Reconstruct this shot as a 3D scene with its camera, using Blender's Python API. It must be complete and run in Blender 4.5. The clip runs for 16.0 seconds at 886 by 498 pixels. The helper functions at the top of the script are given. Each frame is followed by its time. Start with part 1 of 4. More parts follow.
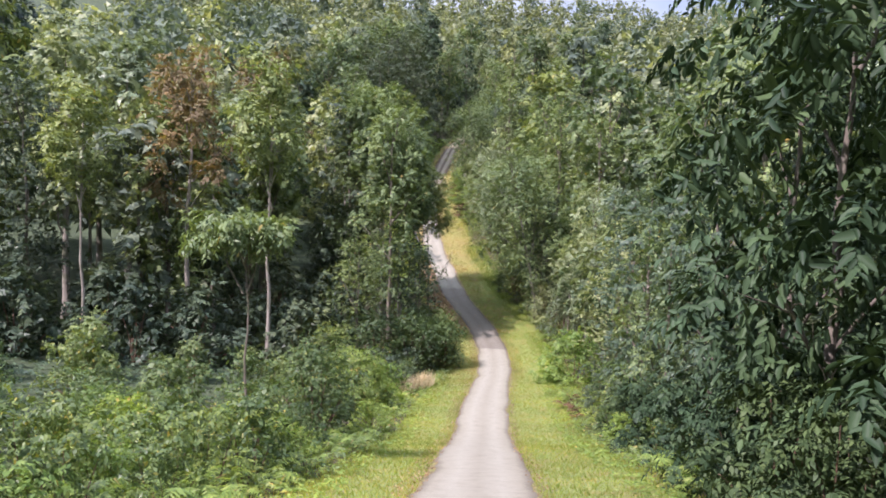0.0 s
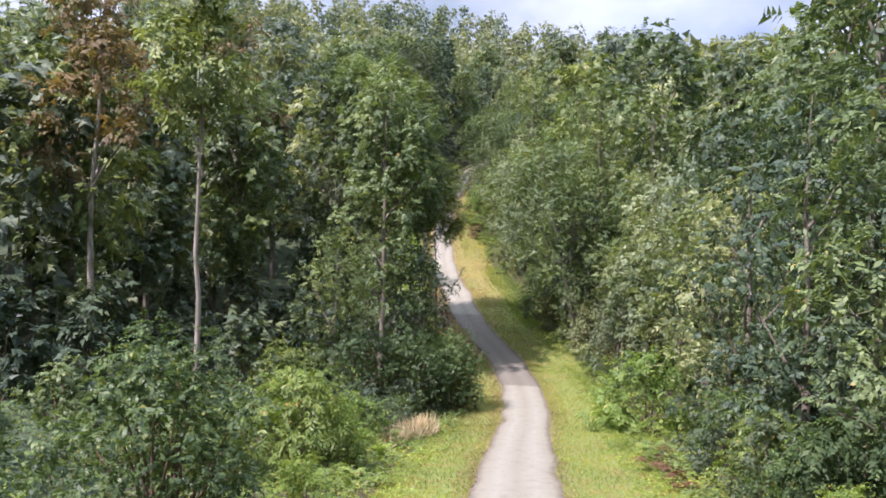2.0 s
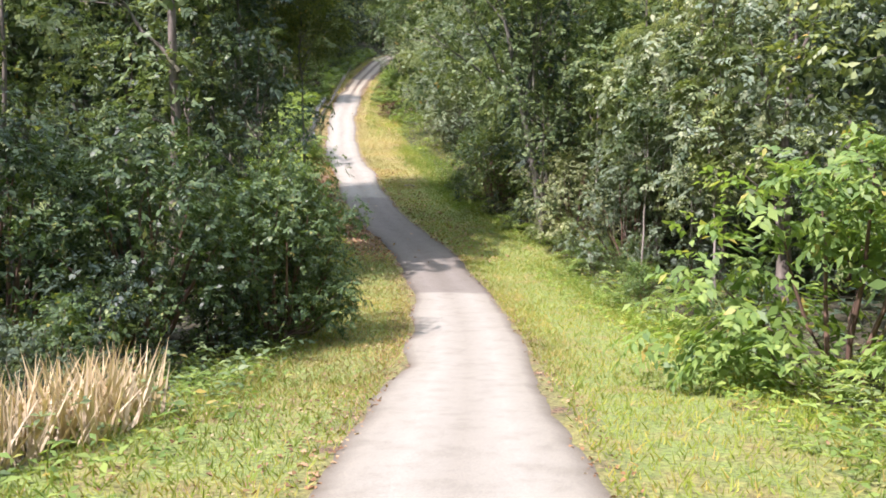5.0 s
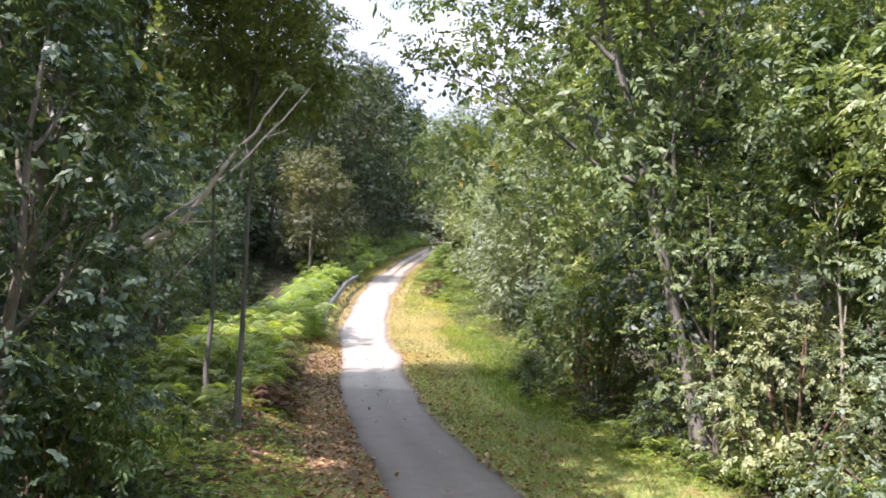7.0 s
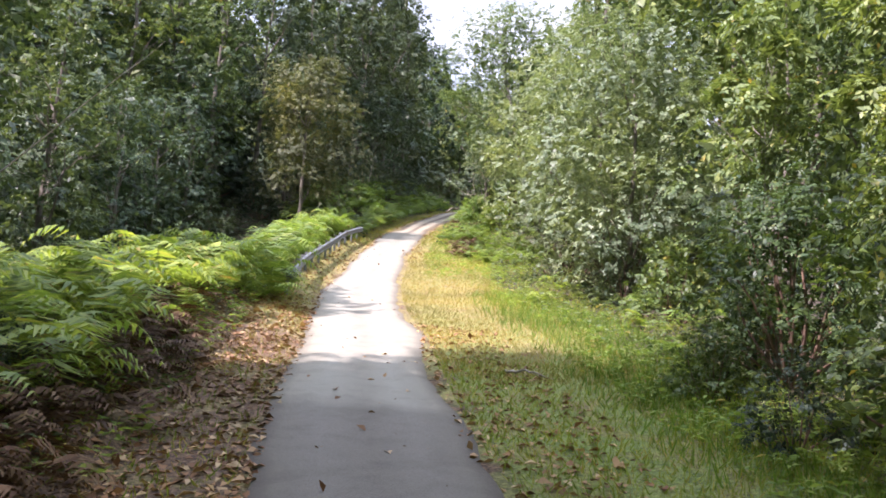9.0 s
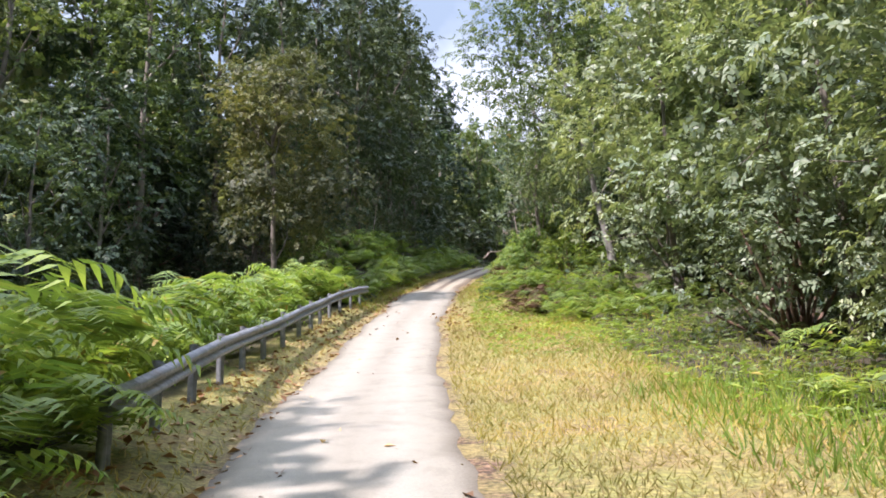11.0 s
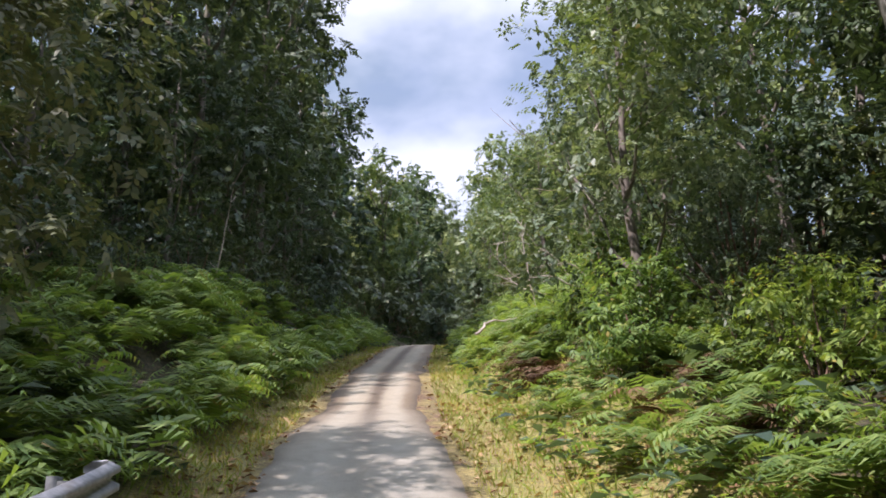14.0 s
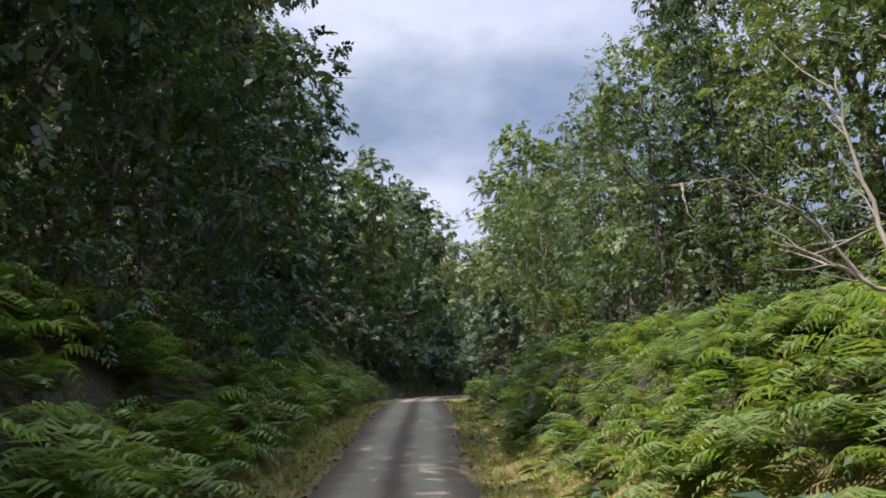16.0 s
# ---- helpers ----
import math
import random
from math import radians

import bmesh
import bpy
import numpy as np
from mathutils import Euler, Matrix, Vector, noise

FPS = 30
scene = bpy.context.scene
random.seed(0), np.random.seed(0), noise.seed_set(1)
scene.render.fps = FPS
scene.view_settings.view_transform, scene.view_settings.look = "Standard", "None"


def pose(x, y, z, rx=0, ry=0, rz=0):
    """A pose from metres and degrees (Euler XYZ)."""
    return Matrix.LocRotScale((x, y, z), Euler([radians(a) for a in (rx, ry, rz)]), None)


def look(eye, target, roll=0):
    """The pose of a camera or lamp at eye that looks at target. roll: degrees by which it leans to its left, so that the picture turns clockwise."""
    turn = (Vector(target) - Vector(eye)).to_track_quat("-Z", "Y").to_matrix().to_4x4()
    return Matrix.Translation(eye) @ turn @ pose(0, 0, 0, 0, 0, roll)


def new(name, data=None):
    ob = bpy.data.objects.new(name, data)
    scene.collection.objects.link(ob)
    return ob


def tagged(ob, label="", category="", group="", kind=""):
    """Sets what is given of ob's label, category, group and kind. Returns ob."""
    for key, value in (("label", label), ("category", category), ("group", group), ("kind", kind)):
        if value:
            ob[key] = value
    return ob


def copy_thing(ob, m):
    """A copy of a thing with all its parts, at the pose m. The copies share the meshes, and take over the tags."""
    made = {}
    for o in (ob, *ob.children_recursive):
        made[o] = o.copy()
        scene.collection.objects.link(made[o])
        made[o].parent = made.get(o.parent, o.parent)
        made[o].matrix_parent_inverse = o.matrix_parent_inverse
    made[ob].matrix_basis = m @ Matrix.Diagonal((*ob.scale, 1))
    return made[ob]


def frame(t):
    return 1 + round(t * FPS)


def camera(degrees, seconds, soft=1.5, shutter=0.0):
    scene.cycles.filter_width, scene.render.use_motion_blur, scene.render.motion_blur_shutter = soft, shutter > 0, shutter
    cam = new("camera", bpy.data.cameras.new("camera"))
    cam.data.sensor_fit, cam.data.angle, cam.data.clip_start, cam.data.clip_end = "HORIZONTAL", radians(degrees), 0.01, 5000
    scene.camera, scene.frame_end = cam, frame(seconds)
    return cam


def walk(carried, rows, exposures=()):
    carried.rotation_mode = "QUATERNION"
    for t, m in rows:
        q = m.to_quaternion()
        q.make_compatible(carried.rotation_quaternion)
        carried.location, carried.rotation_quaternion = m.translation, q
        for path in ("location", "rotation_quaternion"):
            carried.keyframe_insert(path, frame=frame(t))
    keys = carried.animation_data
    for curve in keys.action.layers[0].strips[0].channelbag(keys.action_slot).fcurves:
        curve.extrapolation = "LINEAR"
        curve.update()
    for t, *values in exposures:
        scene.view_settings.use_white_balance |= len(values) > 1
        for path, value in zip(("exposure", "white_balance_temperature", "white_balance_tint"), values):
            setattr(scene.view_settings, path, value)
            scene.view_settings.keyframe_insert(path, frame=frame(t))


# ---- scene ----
# ---- camera ----
cam = camera(55.8, 16.0, soft=1.75)
PATH = [
    (0, 0.05, 0.02, 0.06, 86.25, -1.33, -0.17),
    (0.5, 0.20, 4.73, -1.12, 86.04, -1.47, -0.58),
    (1, 0.35, 9.43, -2.30, 85.43, 0.01, 0.21),
    (1.5, 0.50, 14.15, -3.43, 86.71, -0.46, -0.51),
    (2, 0.71, 18.86, -4.55, 89.80, -0.96, 1.05),
    (2.5, 0.95, 23.57, -5.64, 89.57, 0.19, 0.17),
    (3, 1.24, 28.28, -6.69, 87.89, -0.53, -2.32),
    (3.5, 1.56, 32.98, -7.73, 86.29, -1.43, -1.13),
    (4, 1.93, 37.70, -8.73, 85.01, -0.68, -2.72),
    (4.2, 2.08, 39.60, -9.11, 85.51, 0.18, -3.58),
    (6.3, 4.01, 60.07, -11.24, 86.03, -2.64, -3.44),
    (6.5, 4.07, 61.98, -11.28, 91.68, -3.82, -2.37),
    (7, 4.16, 66.71, -11.35, 100.25, -1.64, 0.11),
    (7.5, 4.06, 71.41, -11.34, 98.37, -2.19, 5.90),
    (8, 3.81, 76.08, -11.19, 94.96, -3.58, 8.07),
    (8.5, 3.43, 80.68, -10.92, 96.62, -3.28, 6.32),
    (9, 3.04, 85.23, -10.60, 99.23, -3.66, 0.92),
    (9.5, 2.83, 89.79, -10.17, 101.34, -0.60, 3.34),
    (9.7, 2.76, 91.61, -9.99, 102.82, 0.64, 5.74),
    (11.8, 0.06, 110.53, -6.47, 105.12, 2.21, 1.50),
    (12, -0.13, 112.34, -6.03, 106.93, 2.45, 1.81),
    (12.5, -0.59, 116.87, -4.90, 111.07, 3.24, 0.08),
    (13, -0.95, 121.37, -3.78, 111.47, 3.35, -2.85),
    (13.5, -1.24, 125.79, -2.69, 109.69, 2.97, -5.09),
    (14, -1.40, 130.08, -1.62, 108.66, 2.48, -5.50),
    (14.5, -1.44, 134.26, -0.46, 108.23, 0.96, -5.49),
    (15, -1.38, 138.36, 0.71, 112.22, 1.01, -4.75),
    (15.5, -1.26, 142.42, 1.78, 113.72, 2.91, -4.99),
    (16, -1.07, 146.41, 2.77, 111.16, 2.78, -6.49),
]
walk(cam, [(t, pose(x, y, z, rx, ry, rz)) for t, x, y, z, rx, ry, rz in PATH], exposures=[(0, 1.18, 5900, 35), (1, 1.32, 5900, 35), (2.5, 1.12, 5900, 33), (3.2, 1.3, 5900, 33), (4, 1.38, 5900, 32), (6.5, 1.68, 5950, 36), (8, 1.82, 5850, 37), (9.5, 1.6, 5950, 34), (12, 1.36, 5850, 31), (14, 1.1, 5900, 32), (16, 0.7, 5900, 28)])

# ---- world and sun ----
SUN_FROM = Vector((-0.62, -0.46, 1.06)).normalized()
world = bpy.data.worlds.new("sky")
scene.world = world
world.use_nodes = True
wn, wl = world.node_tree.nodes, world.node_tree.links
wn.clear()
sky = wn.new("ShaderNodeTexSky")
sky.sky_type, sky.sun_disc = "NISHITA", False
sky.sun_elevation = math.asin(SUN_FROM.z)
sky.sun_rotation = math.atan2(SUN_FROM.x, SUN_FROM.y)
sky.altitude, sky.air_density, sky.dust_density = 200, 1.0, 3.0
coord = wn.new("ShaderNodeTexCoord")
squash = wn.new("ShaderNodeMapping")
squash.inputs["Scale"].default_value = (1.0, 1.0, 1.7)
squash.inputs["Location"].default_value = (0.35, 0.1, 0.0)
cloud = wn.new("ShaderNodeTexNoise")
cloud.inputs["Scale"].default_value, cloud.inputs["Detail"].default_value, cloud.inputs["Roughness"].default_value = 2.3, 7, 0.55
cover = wn.new("ShaderNodeValToRGB")
cover.color_ramp.elements[0].position, cover.color_ramp.elements[1].position = 0.34, 0.54
cover.color_ramp.elements[0].color = (0.62, 0.62, 0.62, 1)
shade = wn.new("ShaderNodeTexNoise")
shade.inputs["Scale"].default_value, shade.inputs["Detail"].default_value = 3.1, 5
tone = wn.new("ShaderNodeValToRGB")
tone.color_ramp.elements[0].position, tone.color_ramp.elements[1].position = 0.40, 0.60
tone.color_ramp.elements[0].color, tone.color_ramp.elements[1].color = (1.8, 2.38, 2.68, 1), (4.35, 4.8, 4.88, 1)
mixsky = wn.new("ShaderNodeMixRGB")
back = wn.new("ShaderNodeBackground")
back.inputs["Strength"].default_value = 0.11
outw = wn.new("ShaderNodeOutputWorld")
wl.new(coord.outputs["Generated"], squash.inputs["Vector"])
wl.new(squash.outputs["Vector"], cloud.inputs["Vector"])
wl.new(squash.outputs["Vector"], shade.inputs["Vector"])
wl.new(cloud.outputs["Fac"], cover.inputs["Fac"])
wl.new(shade.outputs["Fac"], tone.inputs["Fac"])
wl.new(cover.outputs["Color"], mixsky.inputs["Fac"])
wl.new(sky.outputs["Color"], mixsky.inputs["Color1"])
wl.new(tone.outputs["Color"], mixsky.inputs["Color2"])
# added fill for the shade: sky above the view scaled up to 2.9 times
height = wn.new("ShaderNodeSeparateXYZ")
wl.new(coord.outputs["Generated"], height.inputs["Vector"])
lift = wn.new("ShaderNodeMapRange")
lift.inputs["From Min"].default_value, lift.inputs["From Max"].default_value = 0.62, 0.92
lift.inputs["To Min"].default_value, lift.inputs["To Max"].default_value = 1.0, 2.9
wl.new(height.outputs["Z"], lift.inputs["Value"])
overhead_fill = wn.new("ShaderNodeVectorMath")
overhead_fill.operation = "SCALE"
wl.new(mixsky.outputs["Color"], overhead_fill.inputs[0])
wl.new(lift.outputs["Result"], overhead_fill.inputs["Scale"])
wl.new(overhead_fill.outputs["Vector"], back.inputs["Color"])
wl.new(back.outputs["Background"], outw.inputs["Surface"])

sun = new("sun", bpy.data.lights.new("sun", "SUN"))
sun.data.energy, sun.data.angle, sun.data.color = 4.1, radians(0.6), (1.0, 0.93, 0.82)
sun.matrix_world = look(SUN_FROM * 50, (0, 0, 0))


# ---- materials ----
def nodes_of(name):
    m = bpy.data.materials.new(name)
    m.use_nodes = True
    n, l = m.node_tree.nodes, m.node_tree.links
    return m, n, l, n["Principled BSDF"]


def ramp(n, stops):
    r = n.new("ShaderNodeValToRGB")
    while len(r.color_ramp.elements) < len(stops):
        r.color_ramp.elements.new(0.5)
    for e, (p, c) in zip(r.color_ramp.elements, stops):
        e.position, e.color = p, (*c, 1)
    return r


def noise_at(n, l, scale, detail=4, rough=0.55, vector=None):
    t = n.new("ShaderNodeTexNoise")
    t.inputs["Scale"].default_value, t.inputs["Detail"].default_value, t.inputs["Roughness"].default_value = scale, detail, rough
    if vector is None:
        vector = n.new("ShaderNodeNewGeometry").outputs["Position"]
    l.new(vector, t.inputs["Vector"])
    return t


def mix(n, l, fac, a, b, kind="MIX"):
    m = n.new("ShaderNodeMixRGB")
    m.blend_type = kind
    for socket, value in ((m.inputs["Fac"], fac), (m.inputs["Color1"], a), (m.inputs["Color2"], b)):
        if isinstance(value, (int, float)):
            socket.default_value = value
        elif isinstance(value, tuple):
            socket.default_value = (*value, 1)
        else:
            l.new(value, socket)
    return m.outputs["Color"]


def bump(n, l, bsdf, height, strength, distance):
    b = n.new("ShaderNodeBump")
    b.inputs["Strength"].default_value, b.inputs["Distance"].default_value = strength, distance
    l.new(height, b.inputs["Height"])
    l.new(b.outputs["Normal"], bsdf.inputs["Normal"])


def leaf_material(name, stops, rough=0.45, through_light=0.27, spec=0.22):
    """Leaf blades: each its own tone, a gloss from the waxy skin, and some light that passes through."""
    m, n, l, bsdf = nodes_of(name)
    geo = n.new("ShaderNodeNewGeometry")
    r = ramp(n, stops)
    l.new(geo.outputs["Random Per Island"], r.inputs["Fac"])
    info = n.new("ShaderNodeObjectInfo")
    patch = noise_at(n, l, 0.2, 4, vector=geo.outputs["Position"])
    tone = ramp(n, [(0.3, (0.60, 0.64, 0.64)), (0.5, (1, 1, 1)), (0.72, (1.36, 1.26, 1.0))])
    l.new(patch.outputs["Fac"], tone.inputs["Fac"])
    c = mix(n, l, 1.0, r.outputs["Color"], tone.outputs["Color"], "MULTIPLY")
    own = ramp(n, [(0.0, (0.70, 0.74, 0.76)), (0.5, (1, 1, 1)), (1.0, (1.32, 1.18, 0.94))])
    l.new(info.outputs["Random"], own.inputs["Fac"])
    c = mix(n, l, 1.0, c, own.outputs["Color"], "MULTIPLY")
    l.new(c, bsdf.inputs["Base Color"])
    bsdf.inputs["Roughness"].default_value = rough
    bsdf.inputs["Specular IOR Level"].default_value = spec
    tr = n.new("ShaderNodeBsdfTranslucent")
    warm = mix(n, l, 1.0, c, (1.5, 1.5, 0.6), "MULTIPLY")
    l.new(warm, tr.inputs["Color"])
    ms = n.new("ShaderNodeMixShader")
    ms.inputs["Fac"].default_value = through_light
    l.new(bsdf.outputs["BSDF"], ms.inputs[1])
    l.new(tr.outputs["BSDF"], ms.inputs[2])
    l.new(ms.outputs["Shader"], n["Material Output"].inputs["Surface"])
    return m


def bark_material(name, dark, pale, scale=6.0):
    m, n, l, bsdf = nodes_of(name)
    co = n.new("ShaderNodeTexCoord")
    mp = n.new("ShaderNodeMapping")
    mp.inputs["Scale"].default_value = (1, 1, 0.22)
    l.new(co.outputs["Object"], mp.inputs["Vector"])
    a = noise_at(n, l, scale, 8, 0.65, mp.outputs["Vector"])
    b = noise_at(n, l, 0.9, 3, 0.5, co.outputs["Object"])
    r = ramp(n, [(0.3, dark), (0.68, pale)])
    l.new(a.outputs["Fac"], r.inputs["Fac"])
    moss = ramp(n, [(0.52, (0, 0, 0)), (0.66, (1, 1, 1))])
    l.new(b.outputs["Fac"], moss.inputs["Fac"])
    c = mix(n, l, moss.outputs["Color"], r.outputs["Color"], (0.10, 0.11, 0.05))
    l.new(c, bsdf.inputs["Base Color"])
    bsdf.inputs["Roughness"].default_value = 0.85
    bump(n, l, bsdf, a.outputs["Fac"], 0.5, 0.03)
    return m


LEAF_DARK = leaf_material("leaf_dark", [(0, (0.042, 0.072, 0.050)), (0.5, (0.068, 0.110, 0.070)), (1, (0.112, 0.160, 0.092))])
LEAF_GLOSSY = leaf_material("leaf_glossy", [(0, (0.022, 0.042, 0.022)), (0.5, (0.036, 0.065, 0.032)), (1, (0.06, 0.10, 0.049))], rough=0.5, through_light=0.1, spec=0.1)
LEAF_MID = leaf_material("leaf_mid", [(0, (0.080, 0.126, 0.058)), (0.5, (0.134, 0.192, 0.082)), (0.985, (0.205, 0.265, 0.112)), (1, (0.381, 0.281, 0.093))])
LEAF_PALE = leaf_material("leaf_pale", [(0, (0.125, 0.174, 0.104)), (0.5, (0.196, 0.254, 0.148)), (1, (0.295, 0.343, 0.222))], rough=0.4)
LEAF_OLIVE = leaf_material("leaf_olive", [(0, (0.062, 0.084, 0.058)), (0.6, (0.096, 0.120, 0.082)), (1, (0.132, 0.148, 0.098))], rough=0.55)
LEAF_BRIGHT = leaf_material("leaf_bright", [(0, (0.10, 0.175, 0.052)), (0.5, (0.155, 0.245, 0.066)), (0.97, (0.235, 0.32, 0.09)), (1, (0.36, 0.29, 0.085))], through_light=0.4)
LEAF_DEEP = leaf_material("leaf_deep", [(0, (0.042, 0.066, 0.045)), (0.5, (0.067, 0.099, 0.063)), (1, (0.108, 0.145, 0.084))], through_light=0.2, spec=0.2)
LEAF_BUSH = leaf_material("leaf_bush", [(0, (0.050, 0.088, 0.036)), (0.5, (0.084, 0.138, 0.048)), (0.97, (0.145, 0.205, 0.062)), (1, (0.30, 0.26, 0.06))], through_light=0.28, spec=0.3)
LEAF_FRESH = leaf_material("leaf_fresh", [(0, (0.08, 0.138, 0.044)), (0.5, (0.124, 0.198, 0.054)), (0.97, (0.18, 0.26, 0.074)), (1, (0.33, 0.20, 0.07))], through_light=0.35, spec=0.35)
LEAF_BROWN = leaf_material("leaf_brown", [(0, (0.15, 0.105, 0.055)), (0.6, (0.225, 0.165, 0.088)), (1, (0.17, 0.165, 0.075))], rough=0.6)
# distance haze painted into the leaf colour: paler and bluer than nearer leaves
LEAF_FAR_HAZE = leaf_material("leaf_far_haze", [(0, (0.095, 0.130, 0.104)), (0.5, (0.140, 0.185, 0.138)), (1, (0.20, 0.245, 0.17))], rough=0.6, spec=0.2)
LEAF_FERN = leaf_material("leaf_fern", [(0, (0.11, 0.185, 0.050)), (0.6, (0.185, 0.27, 0.066)), (0.94, (0.27, 0.35, 0.095)), (1, (0.27, 0.19, 0.08))], rough=0.5, through_light=0.4, spec=0.3)
GRASS_DRY = leaf_material("grass_dry", [(0, (0.21, 0.205, 0.06)), (0.5, (0.30, 0.26, 0.085)), (0.85, (0.38, 0.31, 0.13)), (1, (0.42, 0.32, 0.18))], rough=0.65, through_light=0.3, spec=0.12)
GRASS_LEAF = leaf_material("grass_leaf", [(0, (0.13, 0.20, 0.034)), (0.6, (0.20, 0.26, 0.048)), (0.92, (0.30, 0.28, 0.075)), (1, (0.34, 0.26, 0.12))], rough=0.65, through_light=0.3, spec=0.12)
GRASS_FRESH = leaf_material("grass_fresh", [(0, (0.12, 0.21, 0.038)), (0.6, (0.19, 0.29, 0.052)), (1, (0.28, 0.33, 0.08))], rough=0.6, through_light=0.4, spec=0.12)
STRAW = leaf_material("straw", [(0, (0.36, 0.29, 0.18)), (1, (0.56, 0.48, 0.34))], rough=0.7, through_light=0.2, spec=0.1)
LITTER = leaf_material("litter", [(0, (0.15, 0.075, 0.035)), (0.45, (0.27, 0.15, 0.075)), (0.8, (0.40, 0.26, 0.14)), (1, (0.50, 0.38, 0.22))], rough=0.7, through_light=0.1, spec=0.2)
WITHERED = leaf_material("withered_fern", [(0, (0.08, 0.042, 0.024)), (0.5, (0.15, 0.082, 0.045)), (1, (0.23, 0.15, 0.08))], rough=0.7, through_light=0.1, spec=0.15)
BARK_GREY = bark_material("bark_grey", (0.06, 0.05, 0.038), (0.22, 0.19, 0.15))
BARK_PALE = bark_material("bark_pale", (0.13, 0.115, 0.095), (0.38, 0.34, 0.28))
BARK_MID = bark_material("bark_mid", (0.066, 0.063, 0.05), (0.205, 0.198, 0.16))
BARK_BROWN = bark_material("bark_brown", (0.06, 0.035, 0.022), (0.21, 0.13, 0.085))


# ---- the lie of the land ----
ROAD_Y = np.array([-60, 0, 16, 26.5, 39, 48.3, 55, 60.4, 70, 79.4, 84, 90.3, 97.2, 106.4, 111.6, 120, 126.5, 131, 137, 142.6, 148, 157.5, 169, 175, 190, 209, 240, 300, 420, 900])
ROAD_X = np.array([-0.6, 0.2, 0.9, 1.5, 2.3, 2.9, 3.55, 4.15, 4.9, 4.85, 4.3, 3.05, 1.8, 0.6, -0.2, -1.0, -1.28, -1.56, -1.47, -1.36, -1.1, -0.48, 0.6, 1.3, 3.2, 8.5, 22, 55, 125, 300])
ROAD_Z = np.array([12.5, -2.2, -6.05, -8.4, -11.2, -12.3, -13.06, -13.55, -13.95, -13.75, -13.1, -12.3, -11.2, -9.3, -8.3, -6.5, -4.85, -3.75, -2.2, -0.6, 0.75, 3.25, 6.15, 7.75, 11.3, 15.2, 21.4, 37, 72, 130])
HALF = 1.32


def hermite(xs, ys):
    slopes = np.gradient(ys, xs)

    def f(x):
        x = np.clip(np.asarray(x, float), xs[0], xs[-1])
        i = np.clip(np.searchsorted(xs, x) - 1, 0, len(xs) - 2)
        h = xs[i + 1] - xs[i]
        u = (x - xs[i]) / h
        return ((2 * u**3 - 3 * u**2 + 1) * ys[i] + (u**3 - 2 * u**2 + u) * h * slopes[i]
                + (3 * u**2 - 2 * u**3) * ys[i + 1] + (u**3 - u**2) * h * slopes[i + 1])
    return f


road_x, road_z = hermite(ROAD_Y, ROAD_X), hermite(ROAD_Y, ROAD_Z)


def ripple(x, y):
    return 0.5 * np.sin(0.31 * x + 1.7 * np.sin(0.11 * y)) + 0.5 * np.sin(0.23 * y + 1.3 * np.sin(0.17 * x) + 2)


# height of the banks beyond the verge, by distance along the road: left slope, right slope (rise per metre, up to 8 m out)
BANK_Y = np.array([-60, 0, 30, 60, 80, 95, 106, 118, 132, 139, 150, 170, 210, 900])
BANK_L = np.array([0.0, -0.05, -0.05, 0.02, 0.05, 0.0, -0.10, -0.28, -0.22, 0.0, 0.12, 0.14, 0.14, 0.1])
BANK_R = np.array([0.0, 0.02, 0.03, 0.02, 0.05, 0.08, 0.08, 0.06, 0.08, 0.12, 0.12, 0.14, 0.14, 0.1])


def ground_z(x, y):
    x, y = np.asarray(x, float), np.asarray(y, float)
    d = x - road_x(y)
    a = np.abs(d)
    slope = np.where(d < 0, np.interp(y, BANK_Y, BANK_L), np.interp(y, BANK_Y, BANK_R))
    bank = slope * np.clip(a - 3.2, 0, 8)
    shoulder = 0.32 * np.where(d < 0, 1, 0) * np.interp(y, [98, 106, 136, 142], [0, 1, 1, 0]) * np.interp(a, [1.5, 2.3, 3.4, 6], [0, 1, 1, 0])
    shoulder = shoulder + 0.75 * np.where(d < 0, 1, 0) * np.interp(y, [82, 90, 108, 118], [0, 1, 1, 0]) * np.interp(a, [3.1, 4.4, 8, 12], [0, 1, 1, 0])
    u = np.clip((a - 2.1) / 3.2, 0, 1)
    cut = u * u * (3 - 2 * u) * np.where(d < 0, np.interp(y, [138, 146, 155, 190, 230], [0, 1.7, 2.5, 2.2, 0]), np.interp(y, [134, 144, 150, 165, 190, 230], [0, 0.9, 2.0, 2.0, 1.5, 0]))
    hill = 0.10 * np.clip(a - 14, 0, 120) + 0.05 * np.clip(a - 60, 0, 400)
    rough = 0.05 * np.clip((a - 1.3) / 1.5, 0, 1) * ripple(3.1 * x, 3.3 * y) + 0.22 * np.clip((a - 4) / 6, 0, 1) * ripple(x, y)
    crown = -0.02 * np.clip(a / HALF, 0, 1.6) ** 2
    return road_z(y) + bank + cut + shoulder + hill + rough + crown


def spot(y, d):
    """A place on the ground: y along the road, d metres to the right of its middle."""
    x = float(road_x(y)) + d
    return Vector((x, y, float(ground_z(x, y))))


